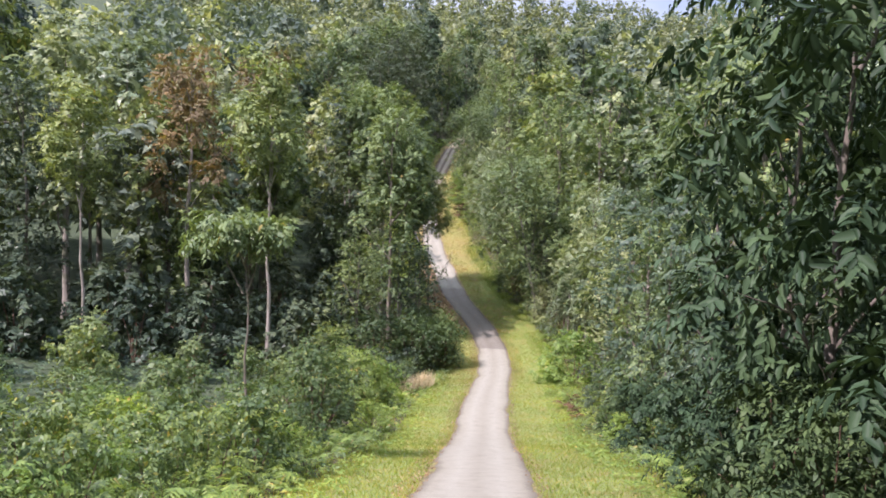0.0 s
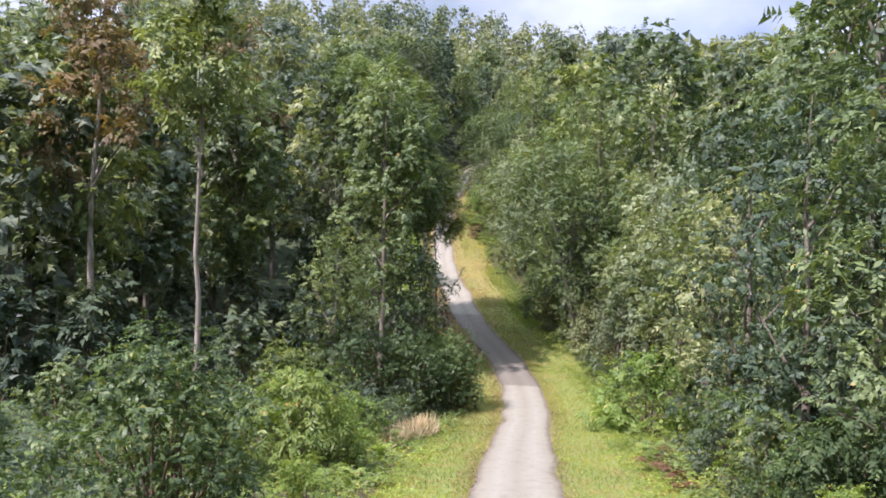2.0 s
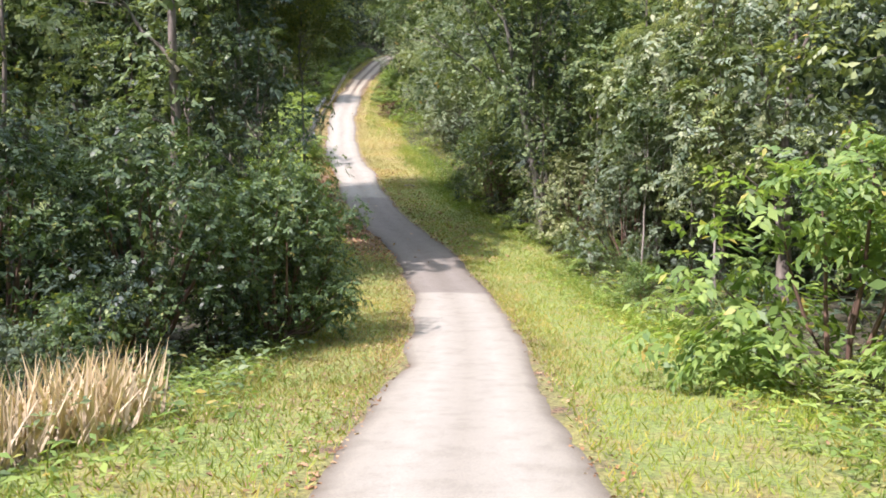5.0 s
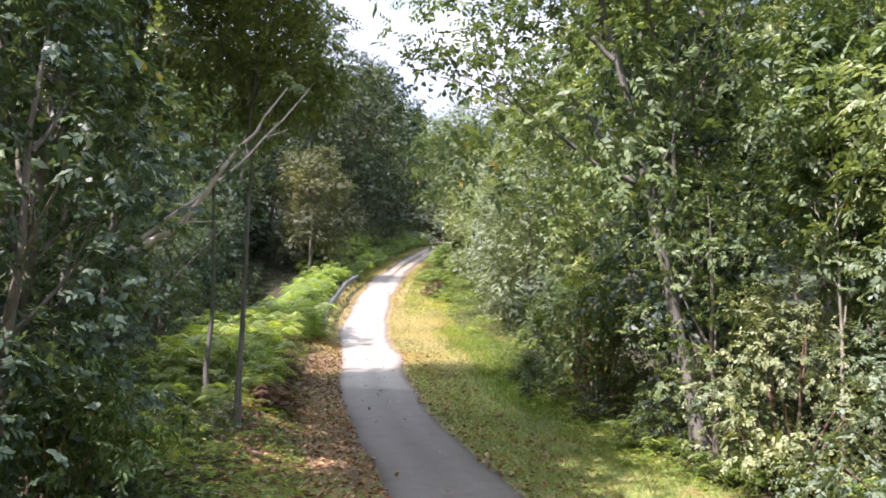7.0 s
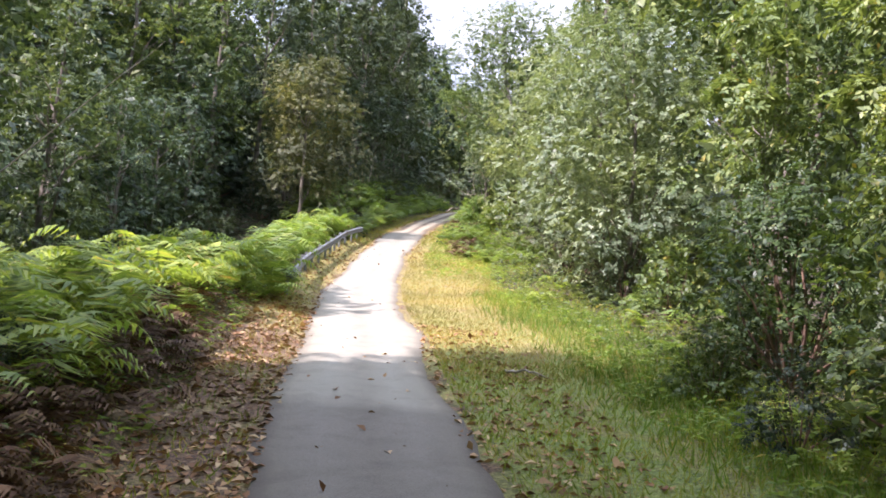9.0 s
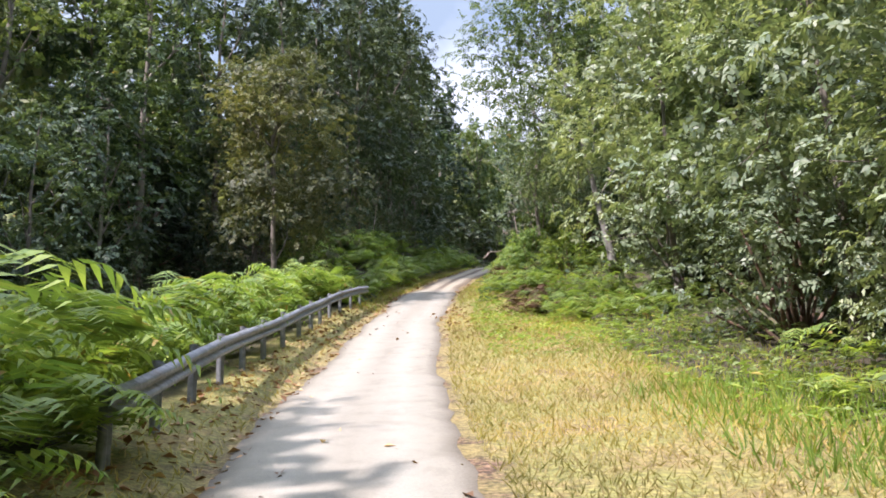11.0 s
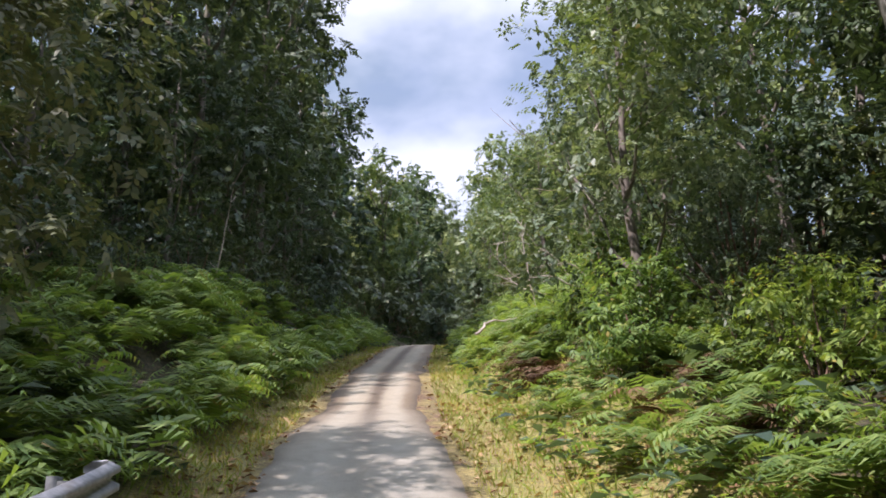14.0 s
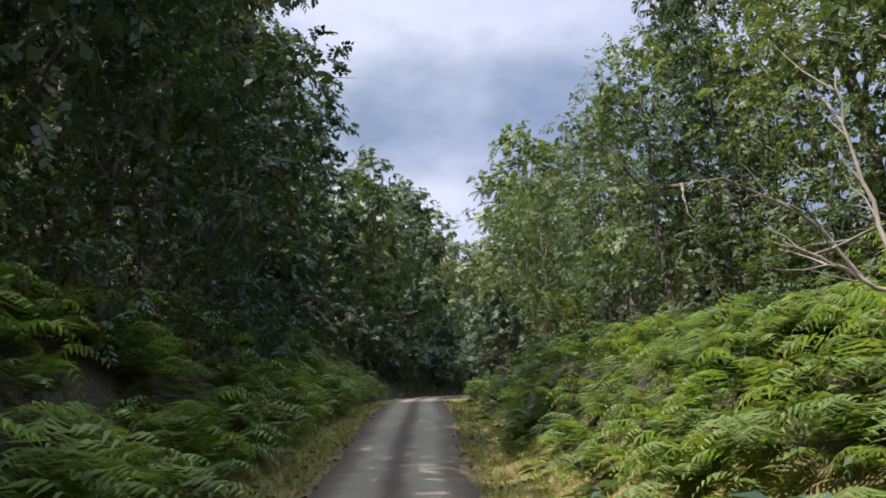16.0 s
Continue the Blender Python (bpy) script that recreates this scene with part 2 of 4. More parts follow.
def mesh_of(name, verts, faces, material, smooth=True):
    """A mesh from arrays; every face has the same number of corners."""
    verts, faces = np.asarray(verts, np.float32), np.asarray(faces, np.int32)
    me = bpy.data.meshes.new(name)
    me.vertices.add(len(verts))
    me.vertices.foreach_set("co", verts.ravel())
    k = faces.shape[1]
    me.loops.add(faces.size)
    me.loops.foreach_set("vertex_index", faces.ravel())
    me.polygons.add(len(faces))
    me.polygons.foreach_set("loop_start", np.arange(0, faces.size, k, dtype=np.int32))
    me.polygons.foreach_set("loop_total", np.full(len(faces), k, np.int32))
    if smooth:
        me.polygons.foreach_set("use_smooth", np.ones(len(faces), bool))
    me.update(calc_edges=True)
    me.materials.append(material)
    return me


def part(name, me, parent, label=""):
    ob = new(name, me)
    ob.parent = parent
    if label:
        tagged(ob, label)
    return ob


def grid_mesh(name, xs2d, ys2d, zs2d, material):
    r, c = xs2d.shape
    verts = np.stack([xs2d, ys2d, zs2d], -1).reshape(-1, 3)
    i = np.arange((r - 1) * (c - 1))
    a = i // (c - 1) * c + i % (c - 1)
    return mesh_of(name, verts, np.stack([a, a + 1, a + c + 1, a + c], 1), material)


# ground sheet
def ground_material():
    m, n, l, bsdf = nodes_of("ground_soil_and_turf")
    big, mid, fine = noise_at(n, l, 0.22, 3), noise_at(n, l, 1.1, 7, 0.66), noise_at(n, l, 14, 8, 0.7)
    turf = ramp(n, [(0.28, (0.16, 0.115, 0.045)), (0.40, (0.225, 0.21, 0.058)), (0.54, (0.16, 0.215, 0.045)), (0.72, (0.25, 0.26, 0.07))])
    l.new(mid.outputs["Fac"], turf.inputs["Fac"])
    dry = ramp(n, [(0.28, (0.15, 0.10, 0.045)), (0.42, (0.26, 0.205, 0.07)), (0.56, (0.22, 0.215, 0.055)), (0.72, (0.33, 0.275, 0.09))])
    l.new(mid.outputs["Fac"], dry.inputs["Fac"])
    where = n.new("ShaderNodeSeparateXYZ")
    l.new(n.new("ShaderNodeNewGeometry").outputs["Position"], where.inputs["Vector"])
    uphill = n.new("ShaderNodeMapRange")
    uphill.inputs["From Min"].default_value, uphill.inputs["From Max"].default_value = 98, 112
    l.new(where.outputs["Y"], uphill.inputs["Value"])
    turf_c = mix(n, l, uphill.outputs["Result"], turf.outputs["Color"], dry.outputs["Color"])
    soil = ramp(n, [(0.32, (0.022, 0.016, 0.008)), (0.5, (0.055, 0.040, 0.018)), (0.72, (0.13, 0.085, 0.042))])
    l.new(fine.outputs["Fac"], soil.inputs["Fac"])
    at = n.new("ShaderNodeAttribute")
    at.attribute_name = "turf"
    edge = n.new("ShaderNodeMath")
    edge.operation = "MULTIPLY_ADD"
    l.new(big.outputs["Fac"], edge.inputs[0])
    edge.inputs[1].default_value = 0.7
    l.new(at.outputs["Fac"], edge.inputs[2])
    keep = ramp(n, [(0.62, (0, 0, 0)), (0.9, (1, 1, 1))])
    l.new(edge.outputs["Value"], keep.inputs["Fac"])
    wild = n.new("ShaderNodeAttribute")
    wild.attribute_name = "wild"
    brush = ramp(n, [(0.3, (0.018, 0.028, 0.012)), (0.5, (0.040, 0.062, 0.024)), (0.7, (0.075, 0.10, 0.04))])
    l.new(mid.outputs["Fac"], brush.inputs["Fac"])
    earth = mix(n, l, wild.outputs["Fac"], soil.outputs["Color"], brush.outputs["Color"])
    c = mix(n, l, keep.outputs["Color"], earth, turf_c)
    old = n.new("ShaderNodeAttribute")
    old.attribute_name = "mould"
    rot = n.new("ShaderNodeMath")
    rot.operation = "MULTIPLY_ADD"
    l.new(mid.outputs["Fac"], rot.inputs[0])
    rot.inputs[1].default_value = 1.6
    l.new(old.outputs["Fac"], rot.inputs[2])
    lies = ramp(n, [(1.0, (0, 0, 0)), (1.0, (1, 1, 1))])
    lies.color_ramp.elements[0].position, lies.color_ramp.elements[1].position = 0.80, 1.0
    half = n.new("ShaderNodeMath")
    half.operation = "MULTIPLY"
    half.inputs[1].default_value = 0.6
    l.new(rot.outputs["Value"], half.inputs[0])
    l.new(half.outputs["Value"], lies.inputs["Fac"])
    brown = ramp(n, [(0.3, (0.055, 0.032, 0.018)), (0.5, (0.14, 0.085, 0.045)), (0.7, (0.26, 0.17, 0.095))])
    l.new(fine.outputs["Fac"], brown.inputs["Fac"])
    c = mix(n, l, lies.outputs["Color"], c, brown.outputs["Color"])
    speck = ramp(n, [(0.36, (0.42, 0.42, 0.42)), (0.64, (1.4, 1.4, 1.4))])
    l.new(fine.outputs["Fac"], speck.inputs["Fac"])
    c = mix(n, l, 1.0, c, speck.outputs["Color"], "MULTIPLY")
    l.new(c, bsdf.inputs["Base Color"])
    bsdf.inputs["Roughness"].default_value = 0.95
    bump(n, l, bsdf, fine.outputs["Fac"], 0.8, 0.06)
    return m


VERGE_Y = np.array([-60, 40, 60, 78, 95, 112, 122, 136, 145, 170, 210, 900])
VERGE_L = np.array([3.0, 3.0, 3.8, 3.9, 2.6, 2.2, 2.2, 2.0, 1.9, 1.7, 0.8, 0.8])
VERGE_R = np.array([3.6, 3.8, 4.4, 4.6, 5.0, 5.2, 4.6, 4.2, 3.6, 2.2, 0.8, 0.8])


def build_ground():
    near = np.concatenate([np.arange(-20, 20.01, 0.5)])
    out = np.concatenate([[24, 29, 36, 46, 60, 80, 110, 160, 240, 380, 700, 1500]])
    ds = np.concatenate([-out[::-1], near, out])
    ys = np.concatenate([np.arange(-60, 230, 1.0), np.arange(230, 420, 6.0), [440, 480, 540, 640, 800, 1100, 1800]])
    y2 = np.repeat(ys[:, None], len(ds), 1)
    d2 = np.repeat(ds[None], len(ys), 0)
    x2 = road_x(y2) + d2
    z2 = ground_z(x2, y2)
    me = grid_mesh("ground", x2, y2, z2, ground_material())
    edge = np.where(d2 < 0, np.interp(y2, VERGE_Y, VERGE_L), np.interp(y2, VERGE_Y, VERGE_R))
    turf = np.clip(1 - (np.abs(d2) - edge) / 1.5, 0, 1)
    me.attributes.new("turf", "FLOAT", "POINT").data.foreach_set("value", turf.astype(np.float32).ravel())
    a2 = np.abs(d2)
    me.attributes.new("wild", "FLOAT", "POINT").data.foreach_set("value", np.interp(a2, [9, 18], [0.25, 1.0]).astype(np.float32).ravel())
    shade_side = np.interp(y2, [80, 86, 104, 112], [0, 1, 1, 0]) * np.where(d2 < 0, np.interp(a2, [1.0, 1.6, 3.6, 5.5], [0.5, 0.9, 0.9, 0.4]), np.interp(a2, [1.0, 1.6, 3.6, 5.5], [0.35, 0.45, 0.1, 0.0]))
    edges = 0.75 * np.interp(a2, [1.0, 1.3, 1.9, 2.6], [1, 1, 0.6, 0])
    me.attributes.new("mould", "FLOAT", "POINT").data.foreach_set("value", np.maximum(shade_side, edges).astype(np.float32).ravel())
    return tagged(new("ground", me), "grassy verge and dark forest soil of the valley", "ground", kind="structure")


build_ground()


def road_material():
    m, n, l, bsdf = nodes_of("worn_road")
    at = n.new("ShaderNodeAttribute")
    at.attribute_name = "across"
    al = n.new("ShaderNodeAttribute")
    al.attribute_name = "seal"
    co = n.new("ShaderNodeNewGeometry").outputs["Position"]
    fine, mid, big = noise_at(n, l, 45, 6, 0.7, co), noise_at(n, l, 2.2, 6, 0.6, co), noise_at(n, l, 0.35, 3, 0.5, co)
    stone = ramp(n, [(0.3, (0.185, 0.175, 0.136)), (0.7, (0.298, 0.285, 0.22))])
    l.new(fine.outputs["Fac"], stone.inputs["Fac"])
    stain = ramp(n, [(0.28, (0.80, 0.78, 0.75)), (0.5, (1, 1, 1)), (0.8, (1.07, 1.06, 1.04))])
    l.new(mid.outputs["Fac"], stain.inputs["Fac"])
    pale = mix(n, l, 1.0, stone.outputs["Color"], stain.outputs["Color"], "MULTIPLY")
    tar = ramp(n, [(0.3, (0.098, 0.088, 0.068)), (0.7, (0.205, 0.188, 0.145))])
    l.new(fine.outputs["Fac"], tar.inputs["Fac"])
    tarred = mix(n, l, 1.0, tar.outputs["Color"], stain.outputs["Color"], "MULTIPLY")
    # wheel tracks are rubbed pale, the strip between them and the edges stay dirty
    wear = ramp(n, [(0.0, (0.45, 0.40, 0.34)), (0.10, (0.9, 0.88, 0.84)), (0.28, (1.06, 1.06, 1.06)), (0.5, (0.88, 0.86, 0.83)), (0.72, (1.06, 1.06, 1.06)), (0.90, (0.9, 0.88, 0.84))])
    e = wear.color_ramp.elements.new(1.0)
    e.color = (0.45, 0.40, 0.34, 1)
    l.new(at.outputs["Fac"], wear.inputs["Fac"])
    seal = n.new("ShaderNodeMath")
    seal.operation = "MULTIPLY_ADD"
    l.new(big.outputs["Fac"], seal.inputs[0])
    seal.inputs[1].default_value = 0.5
    l.new(al.outputs["Fac"], seal.inputs[2])
    sharp = ramp(n, [(0.68, (0, 0, 0)), (0.82, (1, 1, 1))])
    l.new(seal.outputs["Value"], sharp.inputs["Fac"])
    c = mix(n, l, sharp.outputs["Color"], pale, tarred)
    c = mix(n, l, 1.0, c, wear.outputs["Color"], "MULTIPLY")
    # uphill the two wheel tracks are worn through a crust of earth
    earth = ramp(n, [(0.0, (0.5, 0.40, 0.30)), (0.12, (0.62, 0.50, 0.38)), (0.22, (1.1, 1.03, 0.93)), (0.38, (1.08, 1.0, 0.88)), (0.47, (0.44, 0.35, 0.27)), (0.53, (0.44, 0.35, 0.27)), (0.62, (1.08, 1.0, 0.88)), (0.78, (1.1, 1.03, 0.93)), (0.88, (0.62, 0.50, 0.38))])
    jog = n.new("ShaderNodeMath")
    jog.operation = "MULTIPLY_ADD"
    l.new(mid.outputs["Fac"], jog.inputs[0])
    jog.inputs[1].default_value = 0.12
    shift = n.new("ShaderNodeMath")
    shift.operation = "SUBTRACT"
    l.new(at.outputs["Fac"], shift.inputs[0])
    shift.inputs[1].default_value = 0.06
    l.new(shift.outputs["Value"], jog.inputs[2])
    l.new(jog.outputs["Value"], earth.inputs["Fac"])
    ar = n.new("ShaderNodeAttribute")
    ar.attribute_name = "rut"
    c = mix(n, l, ar.outputs["Fac"], c, mix(n, l, 1.0, c, earth.outputs["Color"], "MULTIPLY"))
    l.new(c, bsdf.inputs["Base Color"])
    bsdf.inputs["Roughness"].default_value = 0.8
    bump(n, l, bsdf, fine.outputs["Fac"], 0.5, 0.012)
    return m


def build_road():
    ys = np.arange(-40, 260, 0.35)
    us = np.linspace(-1, 1, 13)
    rng = np.random.default_rng(5)
    wob = lambda s: np.convolve(rng.normal(0, 1, len(ys) + 40), np.ones(s) / s, "same")[20:-20]
    left = HALF + 0.20 * wob(9) + 0.35 * wob(31)
    right = HALF + 0.20 * wob(9) + 0.35 * wob(31)
    y2 = np.repeat(ys[:, None], len(us), 1)
    off = np.where(us[None] < 0, us[None] * left[:, None], us[None] * right[:, None])
    x2 = road_x(y2) + off
    z2 = road_z(y2) - 0.02 * (off / HALF) ** 2 + 0.035 - 0.03 * (np.abs(us[None]) > 0.99)
    me = grid_mesh("road", x2, y2, z2, road_material())
    across = np.repeat((us[None] + 1) / 2, len(ys), 0)
    seal = np.interp(y2, [-60, 74, 76.5, 97, 101, 138, 146, 300], [0, 0, 0.75, 0.75, 0.05, 0.05, 0.05, 0.05])
    rut = np.interp(y2, [-60, 143, 150, 300], [0.0, 0.0, 1.0, 1.0])
    me.attributes.new("rut", "FLOAT", "POINT").data.foreach_set("value", rut.astype(np.float32).ravel())
    me.attributes.new("across", "FLOAT", "POINT").data.foreach_set("value", across.astype(np.float32).ravel())
    me.attributes.new("seal", "FLOAT", "POINT").data.foreach_set("value", seal.astype(np.float32).ravel())
    return tagged(new("road", me), "narrow pale worn single lane road with ragged edges", "road", kind="structure")


build_road()


# ---- how plants are made ----
def unit(v):
    return v / np.maximum(np.linalg.norm(v, axis=-1, keepdims=True), 1e-9)


def leaves(name, base, way, up, length, width, material, fold=0.12, fine=False, slim=False):
    """One mesh of many leaf blades: pointed ovals, folded along the midrib and bent at the tip; slim ones are single tapering blades."""
    base, way = np.asarray(base), unit(np.asarray(way))
    side = unit(np.cross(way, up))
    nrm = np.cross(side, way)
    L, W = np.broadcast_to(length, len(base))[:, None], np.broadcast_to(width, len(base))[:, None]
    tip = base + way * L - nrm * L * 0.16
    if slim:
        v = np.stack([base - side * W * 0.5, tip, base + side * W * 0.5 + way * L * 0.12], 1)
        i = np.arange(len(base))[:, None] * 3
        return mesh_of(name, v.reshape(-1, 3), i + np.array([[0, 1, 2]]), material, smooth=False)
    if fine:
        lo, hi = base + way * L * 0.28 + nrm * W * fold, base + way * L * 0.66 + nrm * (W * fold - L * 0.04)
        v = np.stack([base, lo - side * W * 0.47, hi - side * W * 0.40, tip, hi + side * W * 0.40, lo + side * W * 0.47], 1)
        i = np.arange(len(base))[:, None, None] * 6
        f = (i + np.array([[[0, 1, 2, 3], [0, 3, 4, 5]]])).reshape(-1, 4)
        return mesh_of(name, v.reshape(-1, 3), f, material, smooth=False)
    mid = base + way * L * 0.45
    v = np.stack([base, mid - side * W / 2 + nrm * W * fold, tip, mid + side * W / 2 + nrm * W * fold], 1)
    i = np.arange(len(base))[:, None] * 4
    return mesh_of(name, v.reshape(-1, 3), i + np.array([[0, 1, 2, 3]]), material, smooth=False)


def tube_arrays(points, radii, sides=7):
    points, radii = np.asarray(points, float), np.asarray(radii, float)
    t = unit(np.gradient(points, axis=0))
    ref = np.where(np.abs(t[:, 2:3]) > 0.9, np.array([[1.0, 0, 0]]), np.array([[0, 0, 1.0]]))
    a = unit(np.cross(t, ref))
    b = np.cross(t, a)
    ang = np.linspace(0, 2 * np.pi, sides, endpoint=False)
    ring = points[:, None] + radii[:, None, None] * (np.cos(ang)[None, :, None] * a[:, None] + np.sin(ang)[None, :, None] * b[:, None])
    n = len(points)
    f = []
    for i in range(n - 1):
        for j in range(sides):
            k = (j + 1) % sides
            f.append((i * sides + j, i * sides + k, (i + 1) * sides + k, (i + 1) * sides + j))
    return ring.reshape(-1, 3), np.array(f)


def tubes(name, runs, material):
    vs, fs, o = [], [], 0
    for points, radii, sides in runs:
        v, f = tube_arrays(points, radii, sides)
        vs.append(v)
        fs.append(f + o)
        o += len(v)
    return mesh_of(name, np.concatenate(vs), np.concatenate(fs), material)


def bent(a, b, rng, n=7, sway=0.08):
    a, b = np.asarray(a, float), np.asarray(b, float)
    u = np.linspace(0, 1, n)[:, None]
    size = np.linalg.norm(b - a)
    off = np.cumsum(rng.normal(0, sway * size / n, (n, 3)), 0)
    off -= u * off[-1]
    return a + (b - a) * u + off


def lumps_of(rng, count, radius, z0, z1, shape="dome"):
    """Centres and radii of the leaf masses that make up a crown."""
    out = []
    for k in range(count):
        u = (k + 0.5) / count
        z = z0 + (z1 - z0) * u
        if shape == "dome":
            reach = radius * math.sqrt(max(0.05, 1 - u**2.2))
        elif shape == "tall":
            reach = radius * (0.55 + 0.45 * math.sin(math.pi * min(1, u * 1.05)))
        else:
            reach = radius * (0.6 + 0.4 * u)
        a = k * 2.4 + rng.uniform(-0.5, 0.5)
        r = reach * rng.uniform(0.3, 0.78)
        out.append((np.array([r * math.cos(a), r * math.sin(a), z]), radius * rng.uniform(0.36, 0.56)))
    return out


def crown_points(rng, lumps, count, flat=0.75):
    """Leaf clusters on tufts that sit on the outer skins of the leaf masses, denser above, with dark gaps between the tufts."""
    tc, tr, to = [], [], []
    for c, r in lumps:
        q = unit(rng.normal(0, 1, (9, 3)) + np.array([0, 0, 0.45]))
        tc.append(c + q * (r * rng.uniform(0.55, 0.88, 9))[:, None] * np.array([1, 1, flat]))
        tr.append(r * rng.uniform(0.30, 0.56, 9))
        to.append(q)
    tc, tr, to = np.concatenate(tc), np.concatenate(tr), np.concatenate(to)
    pick = rng.choice(len(tc), count, p=tr**2 / (tr**2).sum())
    q = unit(rng.normal(0, 1, (count, 3)) + np.array([0, 0, 0.3]))
    at = tc[pick] + q * (tr[pick] * rng.uniform(0.35, 1.05, count))[:, None] * np.array([1, 1, flat])
    return at, unit(q * 0.6 + to[pick] * 0.7)


def crown_mesh(name, rng, lumps, clusters, per, twig, length, ratio, material, droop=0.45, flat=0.75, fine=False, slim=False):
    """Sprays of leaves set left and right along short twigs, all over the leaf masses, and larger filler leaves added
    inside to block light and darken the gaps.
    """
    c, d = crown_points(rng, lumps, clusters, flat)
    t = unit(d * 0.8 + rng.normal(0, 0.45, c.shape) - np.array([0, 0, droop * 0.4]))
    up = unit(d * 0.7 + np.array([0, 0, 0.7]) + rng.normal(0, 0.22, c.shape))
    side = unit(np.cross(t, up))
    tl = twig * rng.uniform(0.6, 1.3, clusters)
    k = np.arange(per)
    u = (k + 0.5) / per
    s = np.where(k % 2 == 0, 1.0, -1.0)
    n = clusters * per
    base = c[:, None] + t[:, None] * (tl[:, None] * (u - 0.3))[..., None]
    base[..., 2] -= (droop * 0.5 * tl[:, None] * u**2)
    way = t[:, None] * 0.6 + side[:, None] * (s * 0.85)[None, :, None] + rng.normal(0, 0.2, (clusters, per, 3))
    way[..., 2] -= droop * 0.7
    ups = np.repeat(up[:, None], per, 1) + rng.normal(0, 0.18, (clusters, per, 3))
    size = (length * rng.uniform(0.7, 1.25, (clusters, per)) * (1 - 0.3 * u[None] ** 2)).reshape(n)
    # filler leaves inside each mass, added to keep light from passing through
    inner, reach = [], []
    for c0, r0 in lumps:
        q = rng.normal(0, 1, (20, 3))
        inner.append(c0 + unit(q) * (r0 * 0.5 * rng.uniform(0, 1, 20) ** 0.5)[:, None] * np.array([1, 1, flat]))
        reach.append(np.full(20, min(0.3 * r0, 1.45 * length)))
    inner, reach = np.concatenate(inner), np.concatenate(reach)
    base = np.concatenate([base.reshape(n, 3), inner])
    way = np.concatenate([way.reshape(n, 3), rng.normal(0, 1, inner.shape)])
    ups = np.concatenate([ups.reshape(n, 3), rng.normal(0, 1, inner.shape)])
    size = np.concatenate([size, reach])
    return leaves(name, base, way, ups, size, size * ratio, material, fine=fine, slim=slim)


def make_tree(label, seed, height, radius, trunk_r, clear, leaf, bark, clusters, per, twig, length, ratio, shape="dome", lumps=12, lean=0.0, droop=0.45, flat=0.75, limbs=7, fine=False, slim=False):
    """A tree: one tapered trunk with its limbs, and a crown of separate leaf masses. clear: height of the lowest leaves."""
    rng = np.random.default_rng(seed)
    tree = new("tree")
    tagged(tree, label, "tree")
    lump = lumps_of(rng, lumps, radius, clear + radius * 0.3, height - radius * 0.35, shape)
    shift = np.array([lean * height, 0, 0])
    lump = [(c + shift * (c[2] / height), r) for c, r in lump]
    top = np.array([shift[0], 0, height * 0.9])
    trunk = bent((0, 0, -0.4), top, rng, 11, 0.05)
    u = np.linspace(0, 1, 11)
    runs = [(trunk, trunk_r * (0.7 * np.exp(-14 * u) + 1.0 - 0.86 * u), 9)]
    for k in rng.permutation(len(lump))[:limbs]:
        c, r = lump[k]
        h = np.clip((c[2] - rng.uniform(0.5, 1.2) * r - 0.06 * height) / (height * 0.9), 0.12, 0.9)
        start = np.array([np.interp(h, u, trunk[:, j]) for j in range(3)])
        run = bent(start, c + np.array([0, 0, 0.2 * r]), rng, 6, 0.14)
        runs.append((run, trunk_r * (0.42 * (1 - 0.8 * np.linspace(0, 1, 6))), 5))
        for _ in range(2):
            tip = c + unit(rng.normal(0, 1, 3)) * r * 0.8
            runs.append((bent(run[3], tip, rng, 4, 0.15), trunk_r * 0.16 * np.array([1, 0.8, 0.6, 0.3]), 3))
    part("trunk", tubes("trunk", runs, bark), tree)
    part("crown", crown_mesh("crown", rng, lump, clusters, per, twig, length, ratio, leaf, droop, flat, fine, slim), tree)
    return tree


def make_shrub(label, seed, height, radius, leaf, bark, clusters, per, twig, length, ratio, droop=0.35, lumps=9, fine=False, slim=False):
    """A shrub that is leafy to the ground, on several stems."""
    rng = np.random.default_rng(seed)
    shrub = new("shrub")
    tagged(shrub, label, "shrub")
    lump = lumps_of(rng, lumps, radius, height * 0.16, height * 0.8, "dome")
    for k in range(5):
        a = 1.257 * k + rng.uniform(-0.3, 0.3)
        lump.append((np.array([0.62 * radius * math.cos(a), 0.62 * radius * math.sin(a), height * 0.13]), radius * rng.uniform(0.32, 0.42)))
    runs = []
    for c, r in lump:
        runs.append((bent((c[0] * 0.12, c[1] * 0.12, -0.2), c, rng, 5, 0.12), 0.035 * height / 3 * np.array([1, 0.85, 0.7, 0.5, 0.25]), 4))
    part("stem", tubes("stem", runs, bark), shrub)
    part("foliage", crown_mesh("foliage", rng, lump, clusters, per, twig, length, ratio, leaf, droop, 0.8, fine, slim), shrub)
    return shrub


used = set()


def plant(proto, y, d, turn=0.0, size=1.0, tall=1.0, sink=0.0, label=""):
    """Sets a plant of this kind on the ground beside the road; the first one is the built one itself."""
    p = spot(y, d)
    m = pose(p.x, p.y, p.z - sink, 0, 0, turn) @ Matrix.Diagonal((size, size, size * tall, 1))
    if proto in used:
        ob = copy_thing(proto, m)
    else:
        used.add(proto)
        ob = proto
        ob.matrix_basis = m
    if label:
        tagged(ob, label)
    return ob


